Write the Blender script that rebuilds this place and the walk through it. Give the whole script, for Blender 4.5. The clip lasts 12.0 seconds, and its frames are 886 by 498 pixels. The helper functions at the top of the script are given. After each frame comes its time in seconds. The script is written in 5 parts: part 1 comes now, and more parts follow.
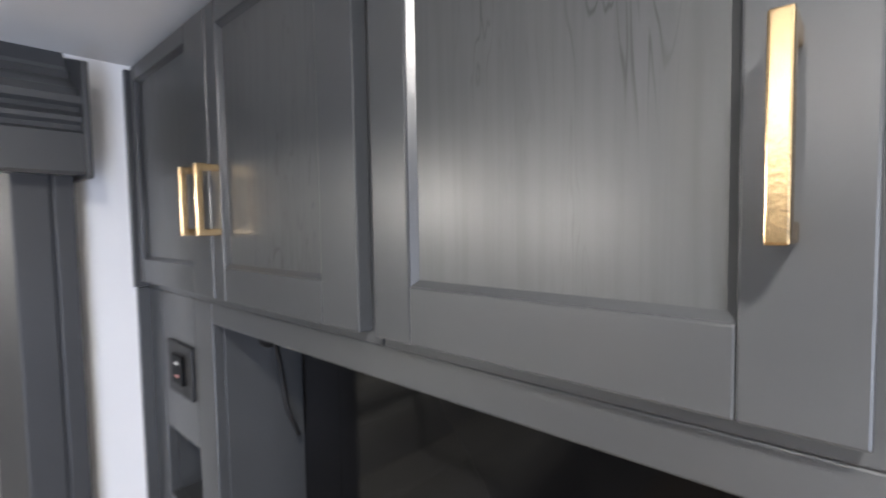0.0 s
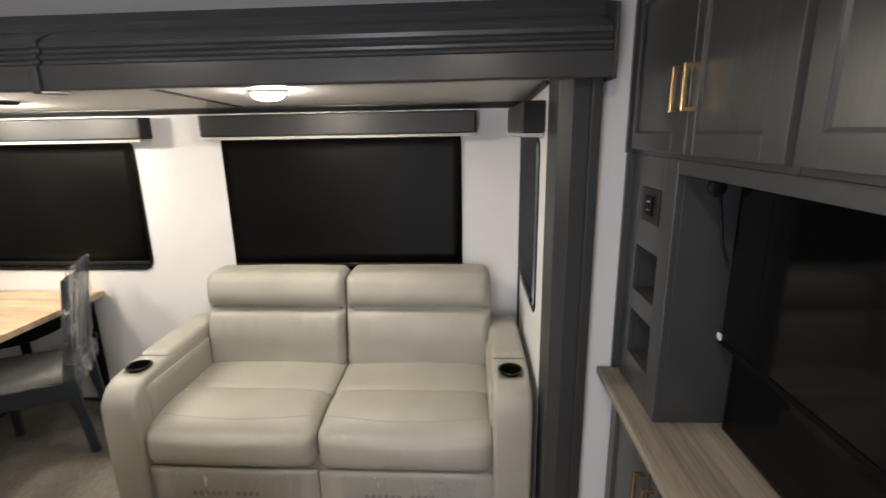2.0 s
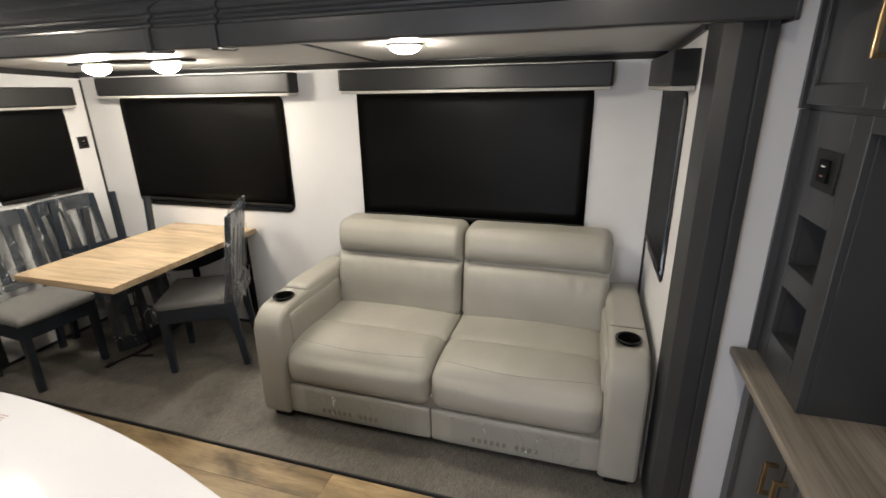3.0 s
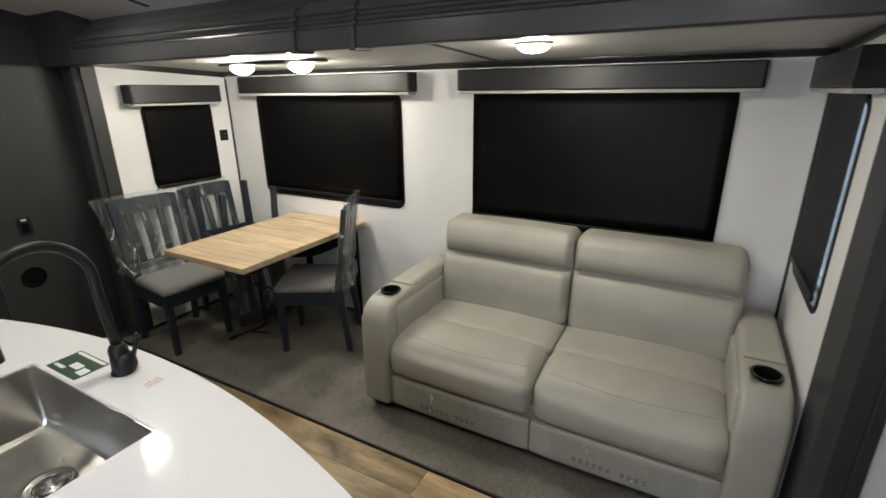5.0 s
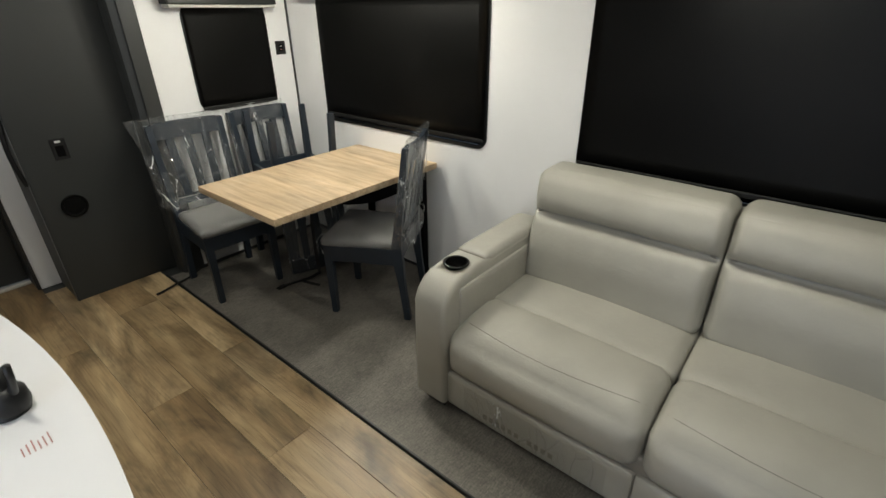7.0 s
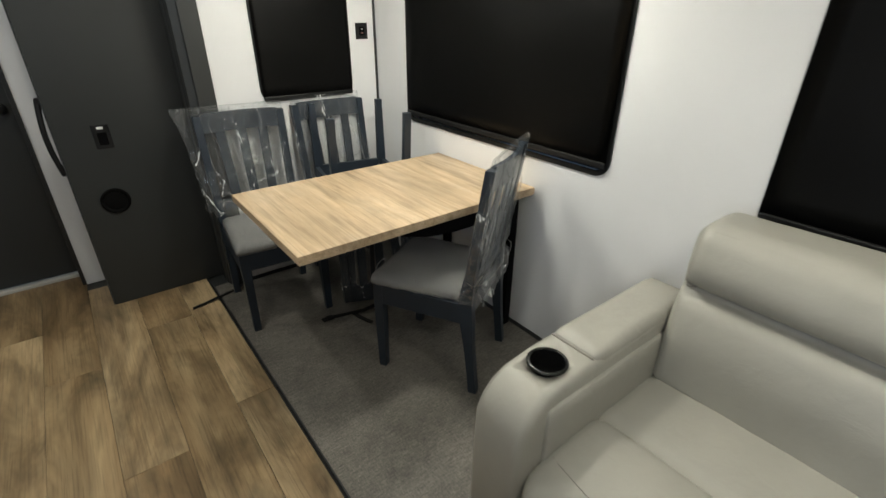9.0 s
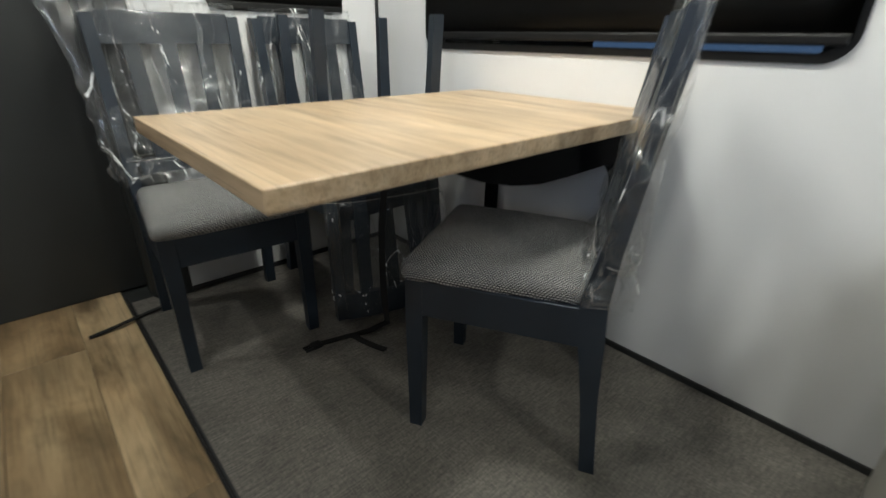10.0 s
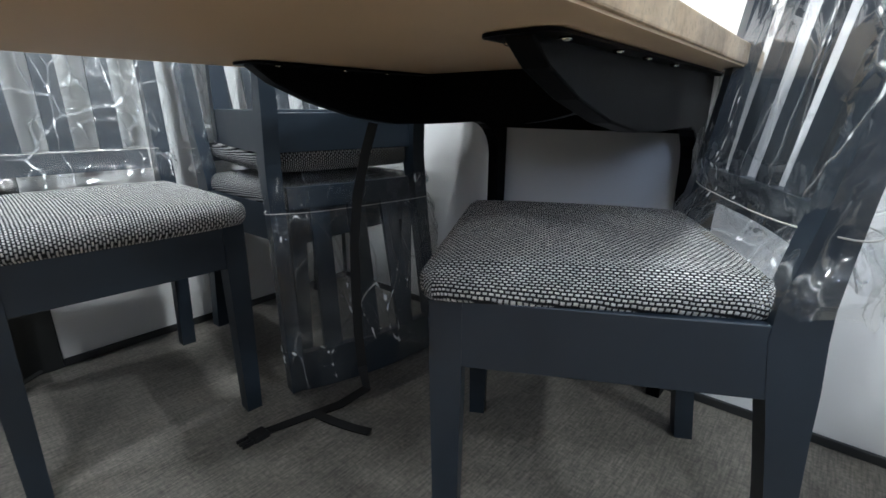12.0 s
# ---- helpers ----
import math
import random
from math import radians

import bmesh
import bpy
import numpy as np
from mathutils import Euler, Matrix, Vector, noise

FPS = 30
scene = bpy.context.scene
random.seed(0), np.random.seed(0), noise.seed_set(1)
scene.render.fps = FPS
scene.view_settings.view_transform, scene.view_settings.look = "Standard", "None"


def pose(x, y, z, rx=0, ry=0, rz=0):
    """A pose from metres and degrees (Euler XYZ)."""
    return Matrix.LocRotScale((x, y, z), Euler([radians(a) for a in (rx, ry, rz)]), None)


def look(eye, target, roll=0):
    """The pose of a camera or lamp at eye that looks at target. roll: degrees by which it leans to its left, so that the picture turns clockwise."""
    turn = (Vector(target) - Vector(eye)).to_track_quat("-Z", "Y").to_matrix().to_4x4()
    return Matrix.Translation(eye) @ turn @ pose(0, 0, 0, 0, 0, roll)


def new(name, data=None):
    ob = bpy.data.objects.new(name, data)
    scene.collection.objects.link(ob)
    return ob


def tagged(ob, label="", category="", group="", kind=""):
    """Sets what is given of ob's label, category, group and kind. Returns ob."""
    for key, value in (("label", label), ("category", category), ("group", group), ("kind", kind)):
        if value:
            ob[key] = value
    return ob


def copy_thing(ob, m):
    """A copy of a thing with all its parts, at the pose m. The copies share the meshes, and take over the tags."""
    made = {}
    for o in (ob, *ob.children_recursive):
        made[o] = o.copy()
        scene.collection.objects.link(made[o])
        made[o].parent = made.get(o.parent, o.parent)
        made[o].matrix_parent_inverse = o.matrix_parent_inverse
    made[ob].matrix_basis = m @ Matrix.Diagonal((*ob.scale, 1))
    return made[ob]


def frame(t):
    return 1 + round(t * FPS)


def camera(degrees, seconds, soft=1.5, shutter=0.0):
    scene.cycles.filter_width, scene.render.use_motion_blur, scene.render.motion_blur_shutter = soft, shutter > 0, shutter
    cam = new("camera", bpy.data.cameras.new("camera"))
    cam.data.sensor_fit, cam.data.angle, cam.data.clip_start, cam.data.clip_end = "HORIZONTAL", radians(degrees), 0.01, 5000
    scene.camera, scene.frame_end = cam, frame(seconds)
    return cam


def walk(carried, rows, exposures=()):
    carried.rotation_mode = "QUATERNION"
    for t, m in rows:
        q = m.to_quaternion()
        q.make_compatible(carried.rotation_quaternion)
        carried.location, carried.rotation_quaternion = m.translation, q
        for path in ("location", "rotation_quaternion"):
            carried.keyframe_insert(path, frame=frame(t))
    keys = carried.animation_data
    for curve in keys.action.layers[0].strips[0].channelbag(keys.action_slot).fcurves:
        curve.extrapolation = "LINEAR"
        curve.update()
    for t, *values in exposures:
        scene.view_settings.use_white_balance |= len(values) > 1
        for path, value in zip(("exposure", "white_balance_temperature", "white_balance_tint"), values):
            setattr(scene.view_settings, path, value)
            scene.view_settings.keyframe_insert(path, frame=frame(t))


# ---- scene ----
# ---------------------------------------------------------------- camera
cam = camera(86.9, 12.0, shutter=0.3)
METRES, EYE, TILT, LEAN, TURN = 3.75, 1.73, 0.0, 0.0, 42.6
ROWS = [
    (0.0, 0.0, 0.0, 0.0, -0.05, -3.12, 0.95),
    (0.5, 0.0098, -0.0111, -0.0074, 16.74, -6.5, 1.15),
    (1.0, 0.0181, -0.0469, -0.0078, 32.72, -9.34, 0.97),
    (1.5, 0.036, -0.0953, -0.0099, 42.84, -11.87, 0.99),
    (2.0, 0.0439, -0.1247, -0.0128, 50.45, -14.14, 1.03),
    (2.5, 0.0426, -0.1341, -0.0132, 58.13, -16.67, 0.97),
    (3.0, 0.0398, -0.1379, -0.0159, 64.35, -18.81, 0.96),
    (5.0, 0.0197, -0.1578, -0.0153, 76.07, -18.68, 0.53),
    (5.5, -0.0193, -0.1379, -0.0197, 81.71, -18.25, 0.52),
    (6.0, -0.0644, -0.1033, -0.026, 84.43, -20.62, 0.49),
    (6.5, -0.1048, -0.0973, -0.0415, 85.99, -24.42, 0.46),
    (7.0, -0.1579, -0.1191, -0.0423, 87.06, -27.06, 0.39),
    (9.0, -0.3427, -0.114, -0.071, 99.59, -27.13, -0.42),
    (9.5, -0.4226, -0.1665, -0.1094, 99.21, -26.59, -0.69),
    (10.0, -0.5242, -0.2192, -0.211, 95.47, -24.4, -0.85),
    (10.5, -0.6074, -0.24, -0.2724, 91.97, -21.58, -0.44),
    (11.0, -0.6344, -0.2425, -0.2853, 89.09, -19.15, -0.37),
    (11.5, -0.6359, -0.2508, -0.2844, 87.25, -16.89, -0.28),
    (12.0, -0.6285, -0.2655, -0.2841, 87.75, -16.82, -0.27),
]
EXPOSURES = [(0.0, 1.65, 6250, 17), (0.6, 0.9, 7200, 17), (1.2, 0.6, 7500, 18), (2.0, 0.5, 7100, 17), (3.0, 0.25, 7000, 16), (5.0, -0.06, 6750, 12), (9.4, 0.0, 6450, 9), (10.0, 0.2, 6200, 9), (10.6, 1.0, 5650, 10), (12.0, 1.2, 5550, 11)]
walk(cam, [(t, pose(0, 0, EYE, TILT, LEAN, TURN) @ pose(METRES * x, METRES * y, METRES * z, 90 + pitch, roll, yaw)) for t, x, y, z, yaw, pitch, roll in ROWS], exposures=EXPOSURES)

# ---------------------------------------------------------------- world and light
world = bpy.data.worlds.new("sky")
scene.world = world
world.use_nodes = True
wn = world.node_tree.nodes
sky = wn.new("ShaderNodeTexSky")
sky.sky_type, sky.sun_disc, sky.sun_elevation, sky.sun_rotation = "NISHITA", False, radians(35), radians(90)
wn["Background"].inputs[1].default_value = 0.08
world.node_tree.links.new(sky.outputs[0], wn["Background"].inputs[0])

DOME, DINE, PUCK, DAY = 175.0, 155.0, 280.0, 24.0
scene.view_settings.exposure = 0.0

# daylight that falls in through the open entry doorway in the east wall
day = bpy.data.lights.new("daylight", "AREA")
day.shape, day.size, day.size_y, day.energy, day.color = "RECTANGLE", 0.7, 1.8, DAY, (0.72, 0.83, 1.0)
new("daylight", day).matrix_world = look((1.32, -0.85, 1.0), (-2.0, -2.8, 0.6))


# ---------------------------------------------------------------- material helpers
def base(name, rough=0.5, metal=0.0, spec=0.5):
    m = bpy.data.materials.new(name)
    m.use_nodes = True
    b = m.node_tree.nodes["Principled BSDF"]
    b.inputs["Roughness"].default_value, b.inputs["Metallic"].default_value = rough, metal
    b.inputs["Specular IOR Level"].default_value = spec
    return m, m.node_tree, b


def node(nt, kind, **vals):
    n = nt.nodes.new("ShaderNode" + kind)
    for k, v in vals.items():
        n.inputs[k.replace("_", " ")].default_value = v
    return n


def coords(nt, scale=(1, 1, 1), rand=False):
    tc = nt.nodes.new("ShaderNodeTexCoord")
    mp = nt.nodes.new("ShaderNodeMapping")
    mp.inputs["Scale"].default_value = scale
    nt.links.new(tc.outputs["Object"], mp.inputs["Vector"])
    if rand:
        oi = nt.nodes.new("ShaderNodeObjectInfo")
        mul = nt.nodes.new("ShaderNodeVectorMath")
        mul.operation = "SCALE"
        mul.inputs[0].default_value = (13.1, 27.7, 41.3)
        nt.links.new(oi.outputs["Random"], mul.inputs["Scale"])
        nt.links.new(mul.outputs[0], mp.inputs["Location"])
    return mp.outputs["Vector"]


def ramp(nt, fac, stops):
    r = nt.nodes.new("ShaderNodeValToRGB")
    el = r.color_ramp.elements
    while len(el) < len(stops):
        el.new(0.5)
    for e, (p, c) in zip(el, stops):
        e.position, e.color = p, (*c, 1) if len(c) == 3 else c
    nt.links.new(fac, r.inputs["Fac"])
    return r.outputs["Color"]


def bump(nt, b, height, strength=0.2, dist=0.002):
    n = node(nt, "Bump", Strength=strength, Distance=dist)
    nt.links.new(height, n.inputs["Height"])
    nt.links.new(n.outputs[0], b.inputs["Normal"])


def tone(c, f):
    return tuple(min(1.0, v * f) for v in c)


def surface(name, color, rough=0.5, metal=0.0, spec=0.5, big=2.5, fine=180.0, vary=0.1, relief=0.12, dist=0.001, rand=False):
    """Paint, plastic, metal: large soft blotches, fine grain relief, uneven gloss."""
    m, nt, b = base(name, rough, metal, spec)
    v = coords(nt, rand=rand)
    n1 = node(nt, "TexNoise", Scale=big, Detail=5.0, Roughness=0.6)
    n2 = node(nt, "TexNoise", Scale=fine, Detail=3.0)
    for n in (n1, n2):
        nt.links.new(v, n.inputs["Vector"])
    nt.links.new(ramp(nt, n1.outputs[0], [(0.25, tone(color, 1 - vary)), (0.75, tone(color, 1 + vary))]), b.inputs["Base Color"])
    mr = node(nt, "MapRange")
    mr.inputs["To Min"].default_value, mr.inputs["To Max"].default_value = rough * 0.85, min(1, rough * 1.2)
    nt.links.new(n1.outputs[0], mr.inputs["Value"])
    nt.links.new(mr.outputs[0], b.inputs["Roughness"])
    bump(nt, b, n2.outputs[0], relief, dist)
    return m


def wood(name, dark, mid, light, axis="y", rough=0.45, scale=1.0, streak=22.0, rand=True, knots=0.35, relief=0.1, line=0.6):
    """Long grained board: stretched noise, fine pores, cloudy darker patches."""
    m, nt, b = base(name, rough)
    s = [streak * scale] * 3
    s["xyz".index(axis)] = 1.3 * scale
    v = coords(nt, tuple(s), rand)
    c = [5.0 * scale] * 3
    c["xyz".index(axis)] = 1.6 * scale
    v2 = coords(nt, tuple(c), rand)
    f = [160.0 * scale] * 3
    f["xyz".index(axis)] = 4.0 * scale
    v3 = coords(nt, tuple(f), rand)
    n1 = node(nt, "TexNoise", Scale=1.0, Detail=8.0, Roughness=0.65, Distortion=0.35)
    n2 = node(nt, "TexNoise", Scale=1.0, Detail=4.0, Roughness=0.65, Distortion=0.6)
    n3 = node(nt, "TexNoise", Scale=1.0, Detail=3.0)
    nt.links.new(v, n1.inputs["Vector"]), nt.links.new(v2, n2.inputs["Vector"]), nt.links.new(v3, n3.inputs["Vector"])
    col = ramp(nt, n1.outputs[0], [(0.3, dark), (0.47, mid), (0.68, light)])
    cloud = ramp(nt, n2.outputs[0], [(0.32, (1 - knots,) * 3), (0.6, (1.06, 1.05, 1.03))])
    pore = ramp(nt, n3.outputs[0], [(0.33, (line,) * 3), (0.5, (1, 1, 1))])
    mx = nt.nodes.new("ShaderNodeMix")
    mx.data_type, mx.blend_type = "RGBA", "MULTIPLY"
    mx.inputs["Factor"].default_value = 1.0
    mx2 = nt.nodes.new("ShaderNodeMix")
    mx2.data_type, mx2.blend_type = "RGBA", "MULTIPLY"
    mx2.inputs["Factor"].default_value = 0.6
    nt.links.new(col, mx.inputs["A"]), nt.links.new(cloud, mx.inputs["B"])
    nt.links.new(mx.outputs["Result"], mx2.inputs["A"]), nt.links.new(pore, mx2.inputs["B"])
    out = mx2.outputs["Result"]
    if rand:
        oi = nt.nodes.new("ShaderNodeObjectInfo")
        tint = ramp(nt, oi.outputs["Random"], [(0.0, (0.55, 0.5, 0.44)), (0.35, (0.82, 0.79, 0.74)), (0.65, (1, 1, 1)), (1.0, (1.3, 1.28, 1.24))])
        mx3 = nt.nodes.new("ShaderNodeMix")
        mx3.data_type, mx3.blend_type = "RGBA", "MULTIPLY"
        mx3.inputs["Factor"].default_value = 0.8
        nt.links.new(out, mx3.inputs["A"]), nt.links.new(tint, mx3.inputs["B"])
        out = mx3.outputs["Result"]
    nt.links.new(out, b.inputs["Base Color"])
    bump(nt, b, n3.outputs[0], relief, 0.001)
    return m


def grained(name):
    """Slate stain over oak: faint streaks, and drifts of dark wandering pores."""
    m, nt, b = base(name, 0.32)
    v, v2, v3 = coords(nt, (30, 30, 2.6)), coords(nt, (7, 7, 2.2)), coords(nt, (140, 140, 5))
    n1 = node(nt, "TexNoise", Scale=1.0, Detail=3.0, Roughness=0.5, Distortion=0.5)
    n2 = node(nt, "TexNoise", Scale=1.0, Detail=2.0)
    n3 = node(nt, "TexNoise", Scale=1.0, Detail=3.0)
    nt.links.new(v, n1.inputs["Vector"]), nt.links.new(v2, n2.inputs["Vector"]), nt.links.new(v3, n3.inputs["Vector"])
    lines = ramp(nt, n1.outputs[0], [(0.402, (0, 0, 0)), (0.412, (0.7, 0.7, 0.7)), (0.42, (0, 0, 0)), (0.482, (0, 0, 0)), (0.49, (0.9, 0.9, 0.9)), (0.498, (0, 0, 0)), (0.552, (0, 0, 0)), (0.56, (0.8, 0.8, 0.8)), (0.568, (0, 0, 0))])
    mask = ramp(nt, n2.outputs[0], [(0.46, (0, 0, 0)), (0.56, (1, 1, 1))])
    k = nt.nodes.new("ShaderNodeMath")
    k.operation = "MULTIPLY"
    nt.links.new(lines, k.inputs[0]), nt.links.new(mask, k.inputs[1])
    ground = ramp(nt, n3.outputs[0], [(0.35, (0.050, 0.052, 0.053)), (0.6, (0.058, 0.060, 0.061))])
    mx = nt.nodes.new("ShaderNodeMix")
    mx.data_type = "RGBA"
    mx.inputs["B"].default_value = (0.012, 0.012, 0.013, 1)
    nt.links.new(k.outputs[0], mx.inputs["Factor"]), nt.links.new(ground, mx.inputs["A"])
    nt.links.new(mx.outputs["Result"], b.inputs["Base Color"])
    bump(nt, b, n3.outputs[0], 0.12, 0.001)
    return m


def leather(name, color):
    m, nt, b = base(name, 0.46)
    v = coords(nt)
    vo = node(nt, "TexVoronoi", Scale=420.0)
    n1 = node(nt, "TexNoise", Scale=4.0, Detail=5.0)
    n2 = node(nt, "TexNoise", Scale=26.0, Detail=4.0, Distortion=0.8)
    for n in (vo, n1, n2):
        nt.links.new(v, n.inputs["Vector"])
    nt.links.new(ramp(nt, n1.outputs[0], [(0.3, tone(color, 0.92)), (0.7, tone(color, 1.06))]), b.inputs["Base Color"])
    b1 = node(nt, "Bump", Strength=0.18, Distance=0.0012)
    b2 = node(nt, "Bump", Strength=0.22, Distance=0.006)
    nt.links.new(vo.outputs["Distance"], b1.inputs["Height"])
    nt.links.new(n2.outputs[0], b2.inputs["Height"])
    nt.links.new(b2.outputs[0], b1.inputs["Normal"])
    nt.links.new(b1.outputs[0], b.inputs["Normal"])
    return m


def tweed(name):
    """Basket weave of pale loops over a dark warp, about 8 mm a stitch."""
    m, nt, b = base(name, 0.85, spec=0.2)
    v = nt.nodes.new("ShaderNodeTexCoord").outputs["UV"]
    wob = node(nt, "TexNoise", Scale=60.0, Detail=2.0)
    nt.links.new(v, wob.inputs["Vector"])
    mixv = nt.nodes.new("ShaderNodeVectorMath")
    mixv.operation = "MULTIPLY_ADD"
    mixv.inputs[1].default_value = (0.003, 0.003, 0.003)
    nt.links.new(wob.outputs["Color"], mixv.inputs[0]), nt.links.new(v, mixv.inputs[2])
    br = node(nt, "TexBrick", Scale=1.0, Mortar_Size=0.0019, Mortar_Smooth=0.65, Bias=-0.2, Brick_Width=0.0076, Row_Height=0.0053)
    br.offset = 0.5
    br.inputs["Color1"].default_value, br.inputs["Color2"].default_value = (0.74, 0.73, 0.71, 1), (0.45, 0.45, 0.45, 1)
    br.inputs["Mortar"].default_value = (0.012, 0.013, 0.016, 1)
    nt.links.new(mixv.outputs[0], br.inputs["Vector"])
    nt.links.new(br.outputs["Color"], b.inputs["Base Color"])
    inv = nt.nodes.new("ShaderNodeMath")
    inv.operation = "SUBTRACT"
    inv.inputs[0].default_value = 1.0
    nt.links.new(br.outputs["Fac"], inv.inputs[1])
    bump(nt, b, inv.outputs[0], 0.7, 0.002)
    return m


def film(name, gloss=0.8):
    """Thin clear plastic wrap: see-through, with tight gloss on long folds and on crumpled patches."""
    m = bpy.data.materials.new(name)
    m.use_nodes = True
    nt = m.node_tree
    nt.nodes.remove(nt.nodes["Principled BSDF"])
    out = nt.nodes["Material Output"]
    v = coords(nt, rand=True)
    n1 = node(nt, "TexNoise", Scale=5.0, Detail=1.0, Roughness=0.4, Distortion=0.6)
    n2 = node(nt, "TexNoise", Scale=5.5, Detail=2.0, Distortion=0.6)
    nt.links.new(v, n1.inputs["Vector"]), nt.links.new(v, n2.inputs["Vector"])
    warp = nt.nodes.new("ShaderNodeVectorMath")
    warp.operation = "MULTIPLY_ADD"
    warp.inputs[1].default_value = (0.06, 0.06, 0.06)
    nt.links.new(n1.outputs["Color"], warp.inputs[0]), nt.links.new(v, warp.inputs[2])
    ridges = []
    for scale, width, turn, flat in ((6.0, 0.022, (0.5, 0.6, 0.3), (1.0, 1.0, 0.3)), (5.0, 0.018, (0.3, -0.7, 0.2), (1.2, 1.2, 0.28)), (30.0, 0.14, (0.2, 0.4, 0.9), (1.0, 1.0, 0.7))):
        tilt = nt.nodes.new("ShaderNodeMapping")
        tilt.inputs["Rotation"].default_value, tilt.inputs["Scale"].default_value = turn, flat
        nt.links.new(warp.outputs[0], tilt.inputs["Vector"])
        vo = nt.nodes.new("ShaderNodeTexVoronoi")
        vo.feature = "DISTANCE_TO_EDGE"
        vo.inputs["Scale"].default_value = scale
        nt.links.new(tilt.outputs[0], vo.inputs["Vector"])
        rd = node(nt, "MapRange")
        rd.interpolation_type = "SMOOTHSTEP"
        rd.inputs["From Min"].default_value, rd.inputs["From Max"].default_value = 0.0, width
        rd.inputs["To Min"].default_value, rd.inputs["To Max"].default_value = 1.0, 0.0
        nt.links.new(vo.outputs["Distance"], rd.inputs["Value"])
        ridges.append(rd.outputs[0])
    patch = node(nt, "MapRange")
    patch.inputs["From Min"].default_value, patch.inputs["From Max"].default_value = 0.52, 0.62
    nt.links.new(n2.outputs[0], patch.inputs["Value"])
    small = nt.nodes.new("ShaderNodeMath")
    small.operation = "MULTIPLY"
    nt.links.new(ridges[2], small.inputs[0]), nt.links.new(patch.outputs[0], small.inputs[1])
    folds = nt.nodes.new("ShaderNodeMath")
    folds.operation = "ADD"
    nt.links.new(ridges[0], folds.inputs[0]), nt.links.new(ridges[1], folds.inputs[1])
    crease = nt.nodes.new("ShaderNodeMath")
    crease.operation = "MULTIPLY_ADD"
    crease.inputs[1].default_value = 0.8
    nt.links.new(small.outputs[0], crease.inputs[0]), nt.links.new(folds.outputs[0], crease.inputs[2])
    bm0 = node(nt, "Bump", Strength=1.0, Distance=0.02)
    nt.links.new(n1.outputs[0], bm0.inputs["Height"])
    bm1 = node(nt, "Bump", Strength=1.0, Distance=0.004)
    nt.links.new(crease.outputs[0], bm1.inputs["Height"]), nt.links.new(bm0.outputs[0], bm1.inputs["Normal"])
    tr = node(nt, "BsdfTransparent")
    tr.inputs["Color"].default_value = (0.975, 0.98, 0.98, 1)
    gl = node(nt, "BsdfGlossy", Roughness=0.13)
    gl.inputs["Color"].default_value = (1, 1, 1, 1)
    df = node(nt, "BsdfDiffuse")
    df.inputs["Color"].default_value = (0.8, 0.82, 0.83, 1)
    nt.links.new(bm1.outputs[0], gl.inputs["Normal"])
    fr = node(nt, "Fresnel", IOR=1.45)
    nt.links.new(bm1.outputs[0], fr.inputs["Normal"])
    mul = nt.nodes.new("ShaderNodeMath")
    mul.operation, mul.use_clamp = "MULTIPLY_ADD", True
    mul.inputs[1].default_value, mul.inputs[2].default_value = gloss, 0.015
    nt.links.new(fr.outputs[0], mul.inputs[0])
    cap = nt.nodes.new("ShaderNodeMath")
    cap.operation = "MINIMUM"
    cap.inputs[1].default_value = 0.22
    nt.links.new(mul.outputs[0], cap.inputs[0])
    sharp = nt.nodes.new("ShaderNodeMath")                  # crease whitening, strengthened so pale lines imitate glints off the folds
    sharp.operation = "POWER"
    sharp.inputs[1].default_value = 4.0
    nt.links.new(crease.outputs[0], sharp.inputs[0])
    haze = nt.nodes.new("ShaderNodeMath")
    haze.operation, haze.use_clamp = "MULTIPLY_ADD", True
    haze.inputs[1].default_value, haze.inputs[2].default_value = 0.2, 0.022
    nt.links.new(sharp.outputs[0], haze.inputs[0])
    m1, m2 = nt.nodes.new("ShaderNodeMixShader"), nt.nodes.new("ShaderNodeMixShader")
    nt.links.new(haze.outputs[0], m1.inputs[0]), nt.links.new(tr.outputs[0], m1.inputs[1]), nt.links.new(df.outputs[0], m1.inputs[2])
    nt.links.new(cap.outputs[0], m2.inputs[0]), nt.links.new(m1.outputs[0], m2.inputs[1]), nt.links.new(gl.outputs[0], m2.inputs[2])
    nt.links.new(m2.outputs[0], out.inputs["Surface"])
    return m


def glow(name, color, strength):
    m = bpy.data.materials.new(name)
    m.use_nodes = True
    nt = m.node_tree
    nt.nodes.remove(nt.nodes["Principled BSDF"])
    e = node(nt, "Emission", Strength=strength)
    e.inputs["Color"].default_value = (*color, 1)
    nt.links.new(e.outputs[0], nt.nodes["Material Output"].inputs["Surface"])
    return m


